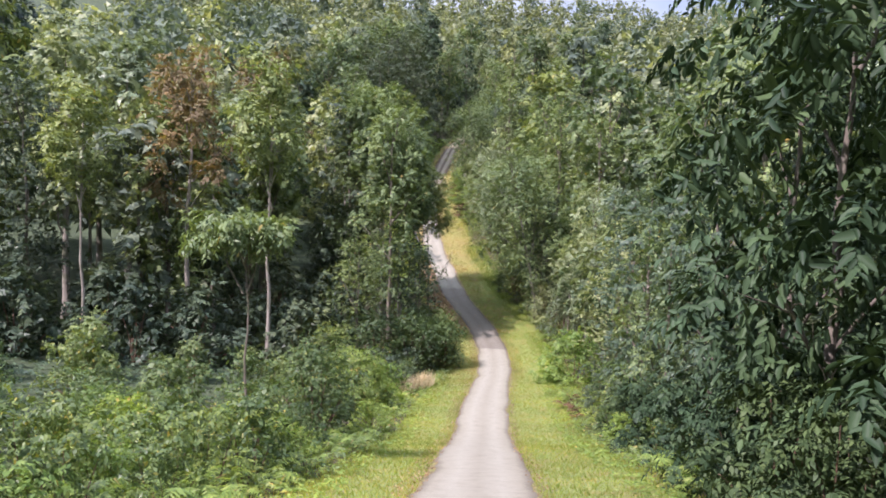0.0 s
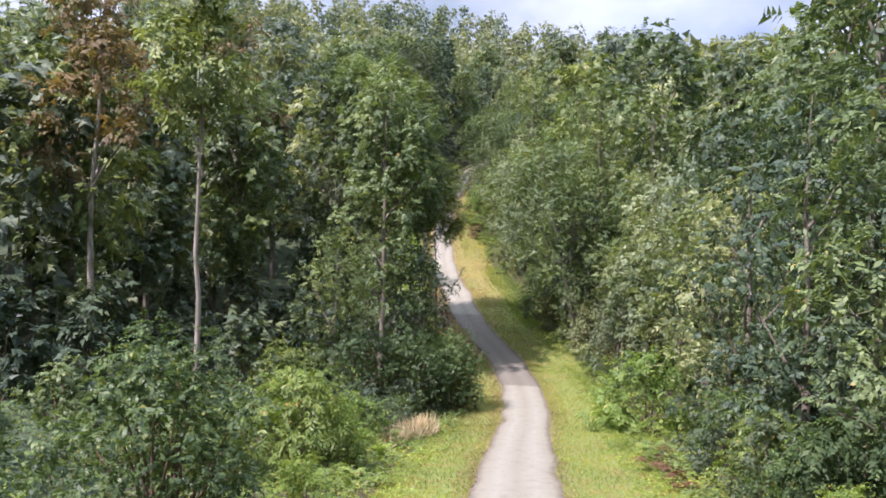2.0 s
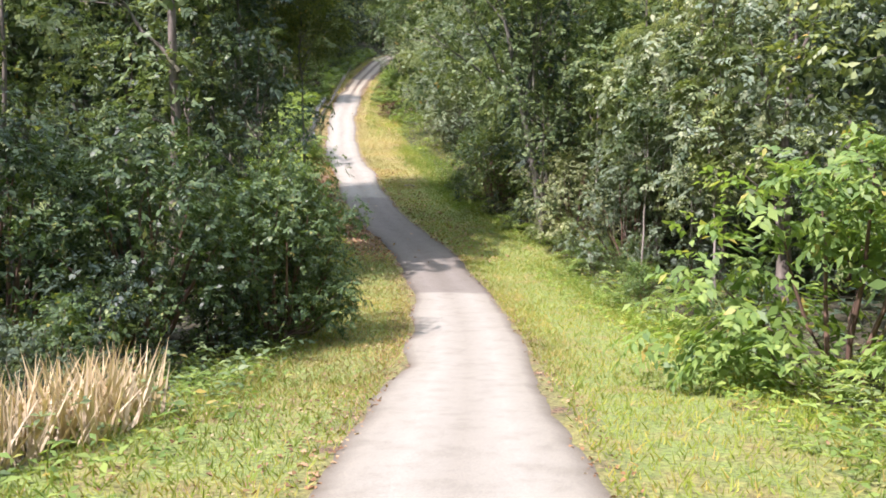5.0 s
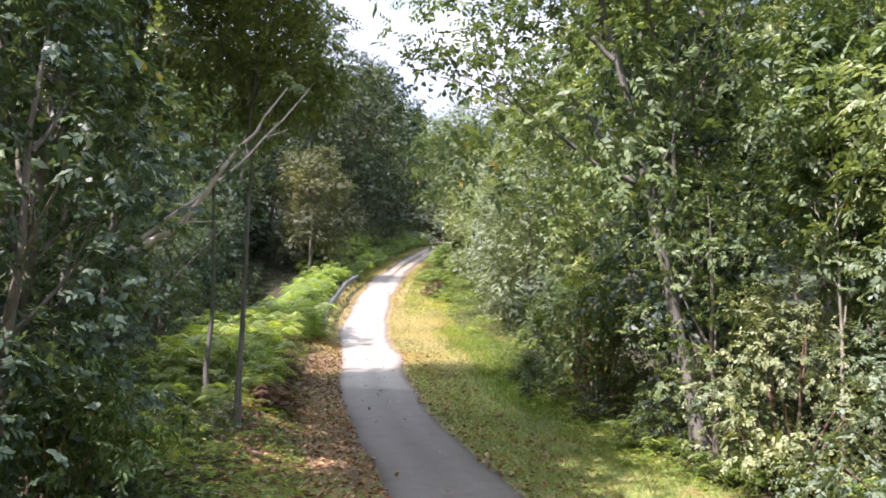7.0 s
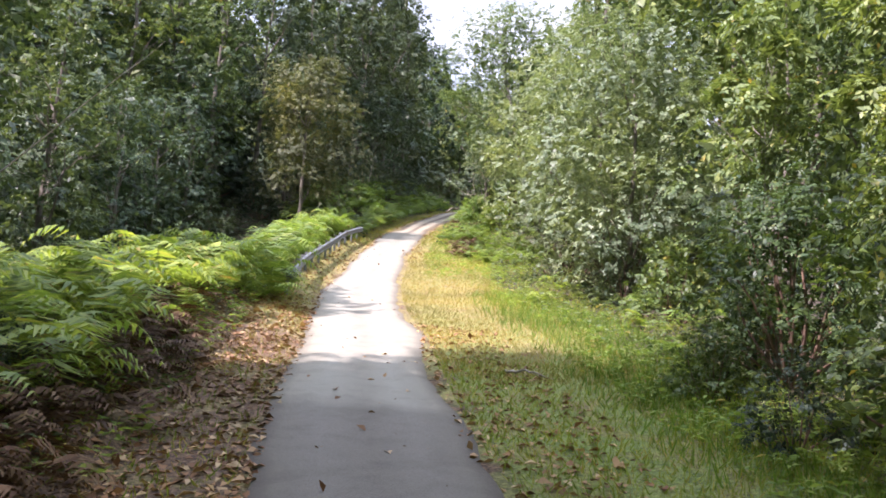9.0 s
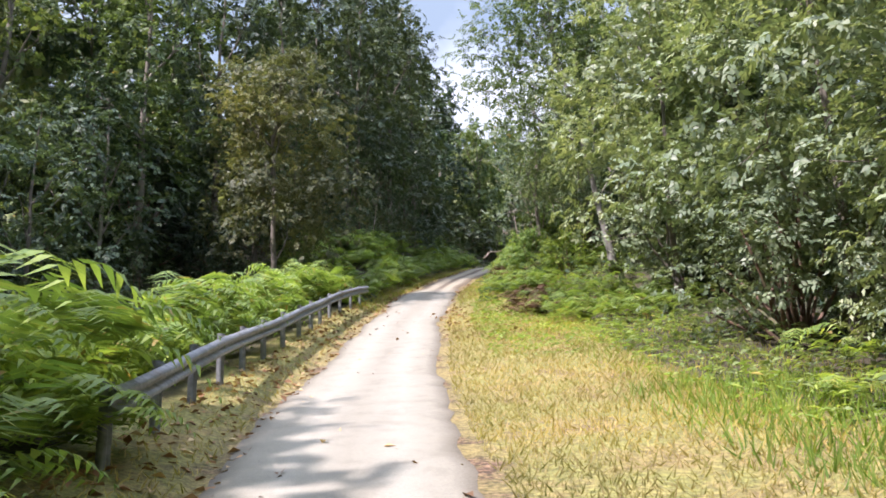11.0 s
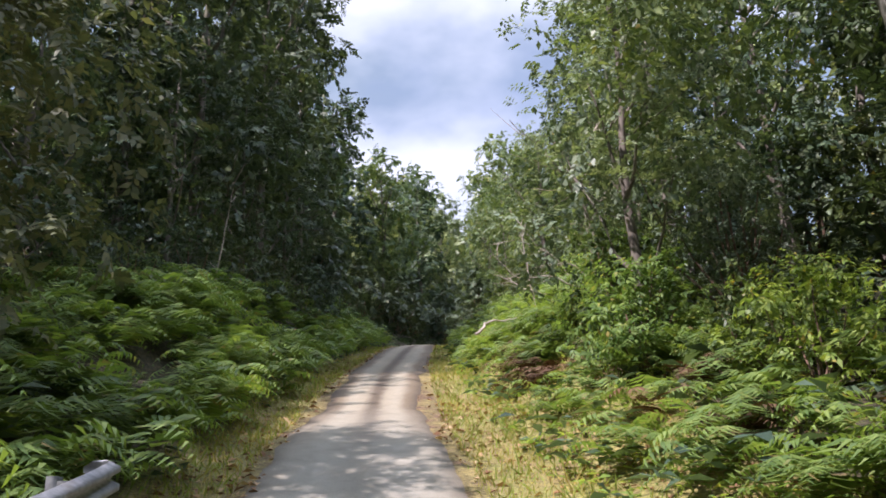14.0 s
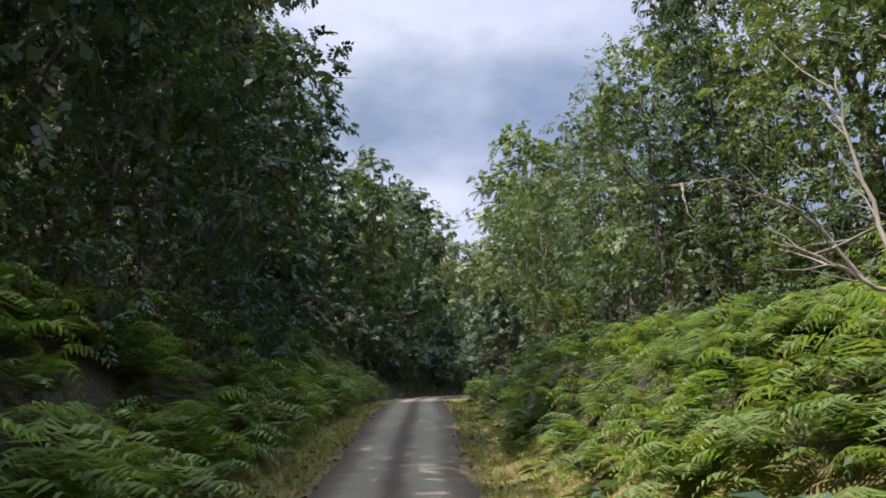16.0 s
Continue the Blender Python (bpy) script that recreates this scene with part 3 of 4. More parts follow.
# ---- kinds of plants ----
FOREST_A = make_tree("tall dark green rainforest tree in the forest", 11, 24, 4.8, 0.28, 5, LEAF_DARK, BARK_GREY, 680, 8, 0.8, 0.52, 0.6, "dome", 18, slim=True)
FOREST_B = make_tree("tall mid green rainforest tree with a rounded crown", 12, 20, 4.4, 0.24, 3, LEAF_MID, BARK_GREY, 680, 8, 0.75, 0.48, 0.6, "tall", 18, slim=True)
FOREST_C = make_tree("tall pale green rainforest tree with feathery leaves", 13, 18, 4.2, 0.22, 5, LEAF_PALE, BARK_PALE, 800, 8, 0.7, 0.4, 0.6, "dome", 16, slim=True)
TALL = make_tree("tall leafy tree at the edge of the forest", 20, 19, 3.7, 0.2, 2.5, LEAF_MID, BARK_GREY, 700, 9, 0.55, 0.26, 0.52, "tall", 24, droop=0.4)
TALL_DARK = make_tree("tall dark green tree at the edge of the forest", 30, 20, 3.8, 0.2, 2.0, LEAF_DEEP, BARK_GREY, 900, 9, 0.55, 0.3, 0.52, "tall", 26, droop=0.4)
FOREST_D = make_tree("tall sparse tree with reddish brown foliage", 14, 25, 4.6, 0.24, 12, LEAF_BROWN, BARK_PALE, 520, 8, 0.8, 0.42, 0.45, "dome", 13)
FAR_A = make_tree("distant dark green forest tree on the hillside, leaves paled for haze", 15, 24, 5.6, 0.3, 2, LEAF_FAR_HAZE, BARK_GREY, 300, 8, 1.6, 0.85, 0.65, "dome", 14, limbs=2, slim=True)
FAR_B = make_tree("distant mid green forest tree on the hillside, leaves paled for haze", 16, 21, 5.2, 0.3, 2, LEAF_FAR_HAZE, BARK_GREY, 300, 8, 1.5, 0.8, 0.65, "tall", 14, limbs=2, slim=True)
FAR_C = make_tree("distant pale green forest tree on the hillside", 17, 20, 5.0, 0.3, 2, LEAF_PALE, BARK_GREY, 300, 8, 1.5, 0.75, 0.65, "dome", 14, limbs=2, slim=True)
NEAR_A = make_tree("dark green roadside tree with glossy hanging leaves", 21, 12, 3.2, 0.14, 0.8, LEAF_DARK, BARK_GREY, 700, 9, 0.45, 0.2, 0.5, "tall", 22, droop=0.5)
GLOSSY = make_tree("dark tree with large glossy hanging leaves beside the verge", 38, 12.5, 3.3, 0.14, 0.6, LEAF_GLOSSY, BARK_GREY, 540, 8, 0.75, 0.35, 0.40, "tall", 24, droop=0.9, fine=True)
NEAR_B = make_tree("mid green roadside tree, leafy nearly to the ground", 22, 11, 3.0, 0.13, 0.8, LEAF_MID, BARK_GREY, 780, 9, 0.42, 0.18, 0.5, "tall", 22, droop=0.35)
NEAR_C = make_tree("pale green roadside tree with small leaves", 23, 11, 3.1, 0.13, 1.0, LEAF_PALE, BARK_GREY, 1100, 9, 0.42, 0.16, 0.52, "dome", 20)
OLIVE = make_tree("rounded olive green tree behind the guard rail", 24, 12.0, 4.0, 0.14, 1.6, LEAF_OLIVE, BARK_GREY, 3400, 9, 0.4, 0.17, 0.5, "dome", 30, droop=0.3)
SLIM = make_tree("slender young tree with a straight bare stem", 25, 12, 1.8, 0.085, 6.8, LEAF_MID, BARK_PALE, 520, 8, 0.5, 0.22, 0.46, "tall", 11)
STEM = make_tree("roadside tree with a tall thin bare stem", 55, 15.5, 3.2, 0.075, 7.5, LEAF_MID, BARK_MID, 1500, 9, 0.5, 0.2, 0.48, "tall", 14, droop=0.5)
POLE = make_tree("thin pale-stemmed young tree at the forest edge", 29, 10, 1.5, 0.055, 4.2, LEAF_MID, BARK_PALE, 330, 8, 0.45, 0.24, 0.45, "tall", 9)
UMBRELLA = make_tree("thin young tree with a flat spreading crown", 26, 6.6, 1.6, 0.05, 5.0, LEAF_MID, BARK_GREY, 420, 9, 0.45, 0.22, 0.30, "flat", 10, droop=0.7, flat=0.35)
BEND_TREE = make_tree("tall pale-stemmed tree leaning over the bend", 27, 16.5, 5.4, 0.165, 4.0, LEAF_MID, BARK_MID, 3000, 9, 0.45, 0.18, 0.5, "dome", 30, lean=-0.16, limbs=13, droop=0.3)
PALE_TREE = make_tree("rounded pale green leafy tree beside the verge", 42, 12, 4.2, 0.13, 0.7, LEAF_PALE, BARK_GREY, 2300, 9, 0.42, 0.19, 0.5, "tall", 32, droop=0.3)
SHRUB_A = make_shrub("deep green leafy shrub at the roadside", 31, 3.4, 2.3, LEAF_BUSH, BARK_BROWN, 290, 8, 0.4, 0.18, 0.48)
SHRUB_B = make_shrub("bright green leafy shrub at the roadside", 32, 3.2, 2.2, LEAF_BRIGHT, BARK_BROWN, 480, 8, 0.4, 0.18, 0.42, droop=0.5)
SHRUB_C = make_shrub("dark green dense shrub under the forest edge", 33, 3.6, 2.4, LEAF_DEEP, BARK_BROWN, 250, 8, 0.42, 0.19, 0.48)
SHRUB_D = make_shrub("tall pale green rounded shrub at the roadside", 34, 7.2, 3.6, LEAF_PALE, BARK_BROWN, 1300, 9, 0.4, 0.16, 0.5, lumps=18)
BUSH = make_shrub("large dark leafy green bush overhanging the road in the dip", 37, 6.8, 3.5, LEAF_BUSH, BARK_BROWN, 1300, 9, 0.42, 0.18, 0.5, droop=0.35, lumps=22)
LIMP = make_shrub("large bush with long hanging green leaves", 39, 4.9, 3.3, LEAF_FRESH, BARK_BROWN, 1000, 9, 0.6, 0.25, 0.32, droop=0.8, lumps=18)
DARK_BUSH = make_shrub("dark bush with broad glossy leaves beside the verge", 40, 3.6, 2.4, LEAF_GLOSSY, BARK_BROWN, 420, 8, 0.5, 0.23, 0.46, droop=0.7)
UNDER = make_shrub("dark undergrowth of broad leaves inside the forest", 35, 6.5, 3.4, LEAF_DEEP, BARK_BROWN, 300, 7, 0.75, 0.46, 0.6, slim=True)
UNDER_B = make_shrub("mid green undergrowth of broad leaves inside the forest", 36, 6.0, 3.2, LEAF_MID, BARK_BROWN, 300, 7, 0.7, 0.42, 0.6, slim=True)

rnd = random.Random(7)


def plant_all(rows):
    for kind, y, d, size in rows:
        own = random.Random(int(y * 10) * 997 + int(d * 10))
        plant(kind, y, d, own.uniform(0, 360), size * own.uniform(0.96, 1.04))


# left of the road, the open valley side: low shrubs
plant_all(((SHRUB_A, 8, -6.6, 0.8), (SHRUB_B, 12, -8.4, 0.8), (SHRUB_A, 15, -5.8, 0.65), (SHRUB_A, 19, -7.6, 0.85), (SHRUB_B, 23, -6.0, 0.7), (SHRUB_A, 28, -8.2, 0.9), (SHRUB_A, 31, -11.5, 1.0)))
plant_all(((BUSH, 35.5, -7.2, 0.72), (SHRUB_B, 39.5, -5.3, 0.7), (LIMP, 46.5, -7.2, 0.76), (SHRUB_A, 44, -9.4, 1.1), (SHRUB_B, 51.5, -7.2, 0.9), (SHRUB_A, 50, -10, 1.2), (SHRUB_A, 22, -11.5, 1.0), (SHRUB_B, 29, -13, 1.0), (SHRUB_A, 39, -11, 1.0), (SHRUB_C, 55.5, -7.0, 0.7)))
plant_all(((SHRUB_A, 16, -10.5, 0.9), (SHRUB_B, 20, -14, 1.0), (SHRUB_A, 26, -16, 1.1), (SHRUB_A, 34, -16, 1.2), (SHRUB_A, 41, -15, 1.3), (SHRUB_B, 12, -12, 0.9), (SHRUB_A, 36, -22, 1.3), (SHRUB_A, 30, -20, 1.2), (SHRUB_A, 45, -22, 1.5), (SHRUB_C, 58, -5.6, 0.55), (SHRUB_A, 48, -13.5, 1.2)))
plant_all(((TALL, 70, -44, 1.2), (FOREST_A, 66, -52, 1.1), (FOREST_C, 78, -58, 1.3), (FOREST_B, 88, -64, 1.3), (FOREST_A, 60, -43, 0.9), (FOREST_B, 76, -48, 1.2), (FOREST_A, 96, -54, 1.3), (FOREST_C, 86, -36, 1.15), (UNDER, 60, -50, 1.2), (UNDER, 72, -56, 1.2), (FOREST_A, 84, -48, 1.2), (FOREST_C, 92, -40, 1.2), (TALL_DARK, 62, -35, 1.0), (UNDER, 56, -32, 0.9), (UNDER, 64, -38, 1.0), (UNDER_B, 50, -24, 0.7), (UNDER, 58, -25, 0.8)))
plant_all(((UNDER_B, 38, -18, 0.6), (UNDER_B, 46, -18, 0.65), (UNDER_B, 52, -13, 0.65), (UNDER_B, 53, -19, 0.7), (UNDER_B, 54, -26, 0.75), (UNDER, 60, -14, 0.8), (UNDER, 60, -21, 0.9), (UNDER, 62, -29, 0.9), (UNDER_B, 46, -28, 0.65), (UNDER, 54, -36, 1.0), (UNDER, 66, -46, 1.2)))
plant_all(((UNDER, 66, -15, 0.5), (UNDER, 70, -16, 0.55), (UNDER_B, 74, -15, 0.55), (UNDER, 66, -20, 0.6), (UNDER, 71, -21, 0.65), (UNDER_B, 76, -19, 0.6), (UNDER, 64, -24, 0.7), (UNDER, 72, -27, 0.8), (UNDER, 68, -32, 0.9), (UNDER, 78, -24, 0.8), (UNDER_B, 58, -17, 0.5)))
plant_all(((SHRUB_B, 17, -7.6, 0.65), (SHRUB_A, 21, -9.2, 0.75), (SHRUB_B, 26, -5.9, 0.5), (SHRUB_A, 30, -6.2, 0.6), (SHRUB_B, 14, -10, 0.75), (SHRUB_B, 33, -9.8, 0.75), (SHRUB_C, 77, 10.5, 1.1), (SHRUB_C, 82, 11, 1.2), (SHRUB_C, 87, 11, 1.1), (UNDER, 80, 13.5, 0.8), (UNDER, 73, 12.5, 0.7)))
plant_all(((UNDER, 145, 12.4, 0.7), (UNDER, 139, 13.2, 0.8), (UNDER, 151.5, 12.5, 0.7), (SHRUB_C, 144, 11, 1.0)))
plant_all(((SHRUB_C, 61, -8.2, 0.7), (SHRUB_A, 57.5, -8.4, 0.7), (SHRUB_A, 53.5, -8.8, 0.75)))
plant(UMBRELLA, 24.7, -7.1, 30, 1.22)
# the trees and bushes that overhang the dip on the left
plant_all(((BUSH, 66.4, -4.5, 0.95), (BUSH, 63.5, -9.0, 1.1), (NEAR_A, 80.5, -7.6, 1.0), (BUSH, 72.5, -7.4, 0.8), (BUSH, 59, -11.5, 0.9), (NEAR_B, 69, -11.5, 0.95), (LIMP, 79.0, -6.4, 0.8), (SHRUB_A, 62, -5.8, 0.6), (SHRUB_B, 80.5, -6.0, 0.5), (SHRUB_B, 66, -5.2, 0.4)))
plant_all(((NEAR_A, 84, -9.8, 0.9), (NEAR_B, 91, -11, 0.9), (NEAR_A, 98, -13, 0.85), (NEAR_B, 106, -13, 0.9), (NEAR_A, 114, -11.5, 1.0), (NEAR_A, 119, -13.5, 1.0)))
plant_all(((SHRUB_C, 84, -6.8, 0.6), (SHRUB_A, 90, -8.0, 0.6), (SHRUB_C, 97, -9.4, 0.7), (SHRUB_C, 104, -10.5, 0.7), (SHRUB_C, 111, -10.5, 0.7), (SHRUB_C, 120, -9.4, 0.9), (SHRUB_C, 128, -10, 1.0), (SHRUB_C, 135, -10.5, 1.0)))
plant_all(((SHRUB_C, 124, -10.8, 1.3), (SHRUB_A, 129, -11, 1.3), (SHRUB_C, 134, -11.5, 1.4), (SHRUB_C, 138, -12, 1.4), (UNDER, 131, -15, 0.8), (UNDER, 138, -16, 0.9), (UNDER, 124, -15.5, 0.8), (SHRUB_C, 118, -11.5, 1.2), (SHRUB_C, 141, -9.6, 1.1)))
plant_all(((UNDER, 70, -13.2, 0.55), (UNDER_B, 76, -12.4, 0.55), (UNDER, 80.5, -13.5, 0.6), (UNDER, 73, -18, 0.6), (UNDER, 79, -17.5, 0.7), (UNDER, 85, -15.5, 0.65), (UNDER, 84, -20, 0.8), (FOREST_D, 64, -23.5, 0.95)))
plant(OLIVE, 139.5, -6.6, 20, 1.06)
plant_all(((BUSH, 64.5, -6.6, 1.1), (NEAR_B, 87, -12.4, 1.0), (NEAR_A, 94.5, -12.4, 1.0), (NEAR_A, 101, -11.4, 0.9)))
plant_all(((SHRUB_D, 80, 7.6, 0.7), (SHRUB_D, 84.3, 6.9, 0.95), (NEAR_B, 84.8, 5.7, 0.62), (POLE, 82.8, 8.6, 1.0), (POLE, 83.2, 7.5, 0.95), (POLE, 81, 7.9, 0.9), (POLE, 84.5, 9.0, 1.1), (POLE, 79.5, 8.8, 1.0), (POLE, 75, 8.2, 0.95), (POLE, 77, 7.2, 0.8), (POLE, 72.5, 8.0, 0.9), (POLE, 103, 8.4, 0.8), (POLE, 97, 7.6, 0.7)))
plant_all(((STEM, 88, -4.6, 1.0), (STEM, 90.2, -5.6, 1.0), (SLIM, 92, -9.9, 1.1), (SLIM, 60.4, -16.3, 1.7)))
plant_all(((SHRUB_A, 83, -6.6, 0.5), (SHRUB_A, 85, -5.6, 0.42), (SHRUB_C, 86.8, -5.0, 0.38), (SHRUB_B, 89.6, -6.2, 0.42), (SHRUB_A, 92.5, -5.0, 0.42), (SHRUB_C, 95, -4.4, 0.36), (SHRUB_B, 86, -8.2, 0.5), (SHRUB_A, 91, -8, 0.6)))
plant_all(((STEM, 80.5, -8.6, 1.35), (STEM, 83.8, -8.0, 1.3), (STEM, 88.6, -8.2, 1.45), (STEM, 92.2, -9.0, 1.5), (STEM, 90.4, -10.6, 1.6), (STEM, 86, -9.8, 1.5), (TALL, 77.5, -9.4, 1.0), (TALL_DARK, 88.5, -13, 1.15), (NEAR_A, 78.0, -6.6, 0.8)))
plant_all(((SHRUB_C, 62.3, -6.4, 0.9), (SHRUB_C, 60.5, -8.6, 1.0), (SHRUB_C, 58.5, -6.7, 0.7), (SHRUB_A, 60.5, -6.4, 0.6), (SHRUB_C, 65, -5.2, 0.6), (SHRUB_A, 20.4, -5.8, 1.05), (SHRUB_A, 17.5, -6.0, 0.8), (SHRUB_A, 21.5, -7.4, 0.9), (SHRUB_B, 23.5, -6.8, 0.85), (SHRUB_A, 28, -6.4, 0.8), (SHRUB_A, 16, -8.5, 1.0), (SHRUB_B, 22, -9.6, 1.0), (SHRUB_A, 25.5, -10.6, 1.0), (SHRUB_A, 13.5, -7.0, 0.8), (SHRUB_C, 68.5, -4.9, 0.6), (SHRUB_A, 47.5, -5.8, 0.5), (SHRUB_B, 50.3, -5.8, 0.45), (SHRUB_B, 52.5, -6.6, 0.95), (SHRUB_C, 73, -5.2, 0.6), (SHRUB_C, 76, -5.2, 0.55), (SHRUB_C, 79, -5.3, 0.5)))
plant_all(((UNDER, 140, -19, 1.0), (UNDER, 146, -21, 1.1), (UNDER, 152, -24, 1.2), (UNDER, 134, -20, 0.9), (NEAR_A, 137, -13.5, 1.05), (UNDER, 143, -15, 1.1), (UNDER, 150, -17, 1.1)))
# right of the road, going down
plant_all(((GLOSSY, 12, 7.6, 1.05), (GLOSSY, 17, 7.2, 0.95), (GLOSSY, 23, 8.4, 1.05), (NEAR_A, 30, 8.2, 0.95), (NEAR_B, 37, 8.2, 1.0), (NEAR_A, 44, 8.6, 1.1), (NEAR_A, 51, 8.8, 1.15), (NEAR_C, 58, 9.6, 1.2), (NEAR_B, 65, 10.0, 1.2), (NEAR_C, 72, 10.0, 1.2), (NEAR_C, 79, 10.0, 1.2)))
plant_all(((LIMP, 38, 7.4, 0.72), (LIMP, 43.5, 7.4, 0.68), (LIMP, 49, 7.8, 0.75), (SHRUB_A, 33, 7.2, 0.9), (SHRUB_A, 28, 7.2, 0.85), (SHRUB_A, 21, 5.8, 0.55), (SHRUB_A, 27, 6.0, 0.6), (SHRUB_B, 34, 6.0, 0.6), (SHRUB_A, 40, 6.2, 0.65), (SHRUB_C, 47, 6.6, 0.65), (SHRUB_B, 60.5, 6.3, 1.75), (SHRUB_A, 68, 7.2, 0.7), (SHRUB_C, 74, 8.0, 0.8), (SHRUB_A, 79, 7.6, 0.6), (SHRUB_C, 86, 8.2, 0.8), (SHRUB_C, 91, 8.0, 0.8)))
plant_all(((DARK_BUSH, 9, 6.6, 0.9), (DARK_BUSH, 13, 5.9, 0.8), (DARK_BUSH, 16.5, 6.2, 0.9), (DARK_BUSH, 20, 6.6, 1.0), (DARK_BUSH, 24.5, 6.4, 0.95), (DARK_BUSH, 30, 6.4, 0.9), (DARK_BUSH, 36, 6.6, 0.85), (SHRUB_C, 46, 7.0, 1.1), (SHRUB_C, 51, 7.4, 1.1), (SHRUB_C, 42, 7.0, 1.0)))
plant_all(((SHRUB_B, 74, 6.2, 0.5), (SHRUB_A, 77.5, 6.5, 0.5), (SHRUB_B, 80.5, 6.3, 0.45), (SHRUB_B, 84, 6.6, 0.5), (NEAR_C, 79.5, 8.6, 0.8), (NEAR_C, 74, 8.8, 0.85)))
plant_all(((TALL, 35, 11.6, 0.85), (TALL_DARK, 41, 12.6, 0.9), (TALL, 47, 12.0, 0.9), (TALL, 54, 13, 0.9), (TALL, 62, 13.4, 0.95)))
# right of the road, climbing to the bend
plant_all(((NEAR_B, 84, 10.0, 1.25), (NEAR_A, 90, 8.0, 1.1), (NEAR_A, 94, 9.0, 1.1), (BUSH, 95, 7.0, 1.0), (BUSH, 100, 7.4, 0.85), (SHRUB_C, 92.5, 6.0, 0.55), (SHRUB_C, 96.5, 5.6, 0.55), (SHRUB_A, 99.5, 5.8, 0.5), (SHRUB_C, 89, 6.4, 0.6), (NEAR_B, 106, 10.4, 0.9), (SHRUB_A, 102, 7.8, 0.75), (SHRUB_A, 108, 8.4, 0.9), (SHRUB_C, 113, 8.8, 0.9), (SHRUB_D, 116, 9.6, 0.95), (SHRUB_D, 121.5, 9.0, 1.1)))
plant_all(((PALE_TREE, 130, 8.9, 1.05), (PALE_TREE, 113.5, 9.0, 0.85), (PALE_TREE, 120, 9.6, 1.0)))
plant_all(((NEAR_C, 134, 12.0, 1.3), (SHRUB_C, 149, 9, 0.8), (SHRUB_C, 163, 7.6, 1.1), (NEAR_B, 160.5, 8.8, 0.75), (NEAR_B, 170, 9.8, 1.0), (NEAR_A, 180, 8.6, 0.95), (NEAR_B, 189, 6.2, 1.0), (TALL_DARK, 163, 16.5, 1.0), (TALL, 155, 17, 0.95), (SHRUB_C, 169, 6.4, 1.0), (SHRUB_A, 176, 6.2, 1.1), (SHRUB_C, 156, 8.6, 0.8)))
plant(BEND_TREE, 139.5, 8.5, 0, 1.0)
plant(BUSH, 67.6, -4.1, 40, 0.8, 1.3)
plant(BEND_TREE, 87.5, 6.8, 0, 1.2, 0.92, label="tall pale-stemmed tree reaching over the road from the undergrowth")
plant_all(((NEAR_C, 146, 5.6, 0.88), (TALL_DARK, 137, 14, 0.9), (TALL_DARK, 144, 14, 0.85), (TALL_DARK, 150, 15, 0.8), (NEAR_C, 151, 8.2, 0.92), (NEAR_B, 156, 8.8, 0.95), (NEAR_A, 149, 10.5, 1.1), (TALL, 158, 13.5, 0.85), (NEAR_A, 165, 8.6, 0.8), (NEAR_A, 174, 8.2, 0.9), (NEAR_B, 184, 6.6, 0.95), (NEAR_A, 193, 5.6, 1.0), (TALL, 132, 12, 1.0), (TALL, 97, 12, 1.0), (TALL, 104, 12, 0.95), (SHRUB_D, 146.5, 8.0, 0.8)))
plant_all(((SHRUB_C, 141, 10, 1.0), (SHRUB_C, 136, 10.4, 0.9), (SHRUB_A, 150.5, 7.4, 0.8), (SHRUB_A, 145, 5.2, 0.6), (SHRUB_A, 142.5, 6.2, 0.7), (SHRUB_B, 148, 5.9, 0.75), (SHRUB_A, 151, 6.2, 0.75), (SHRUB_B, 154.5, 6.4, 0.7), (SHRUB_A, 158, 6.4, 0.7)))
plant_all(((SHRUB_C, 151, -6.0, 1.0), (SHRUB_C, 155, -5.6, 1.1), (SHRUB_C, 159, -5.2, 1.1), (SHRUB_C, 163, -4.8, 1.1), (SHRUB_C, 167, -4.4, 1.1), (SHRUB_C, 172, -4.4, 1.1), (NEAR_A, 157, -7.0, 0.85), (NEAR_A, 164, -6.2, 0.85), (NEAR_A, 171, -5.8, 0.9)))
plant_all(((SHRUB_B, 144.5, 5.0, 0.85), (SHRUB_A, 146.8, 5.6, 0.95), (SHRUB_B, 141.5, 6.6, 0.8), (SHRUB_B, 149, 6.6, 0.95)))
# the tall dark wall of forest on the left above the bend
plant_all(((TALL, 135, -17, 0.95), (TALL, 141, -13.5, 1.0), (NEAR_A, 144.5, -9.0, 0.9), (NEAR_A, 150, -8.6, 0.8), (NEAR_A, 131, -13, 0.9), (NEAR_A, 125, -13, 0.9), (TALL_DARK, 147, -12, 1.0), (TALL_DARK, 153, -10.5, 1.05), (TALL_DARK, 159, -6.6, 1.1), (TALL_DARK, 167, -6.0, 1.15), (TALL_DARK, 176, -6.2, 1.15), (TALL_DARK, 160, -10.0, 1.12), (TALL_DARK, 168, -9.4, 1.15), (TALL_DARK, 176, -9.6, 1.1), (FOREST_A, 185, -9.8, 0.95), (FOREST_A, 195, -10.4, 0.95), (FOREST_A, 206, -11, 0.9)))
plant_all(((SHRUB_C, 148, -9.6, 1.5), (SHRUB_C, 153, -8.8, 1.4), (SHRUB_C, 159, -8.6, 1.5), (SHRUB_C, 165, -8.0, 1.5), (SHRUB_C, 171, -7.4, 1.5), (SHRUB_C, 156, -10.5, 1.7), (SHRUB_C, 162, -10, 1.7), (UNDER, 180, -6.6, 0.85), (UNDER, 188, -6, 0.85), (UNDER, 196, -5.4, 0.8), (SHRUB_C, 143, -10.5, 1.4)))
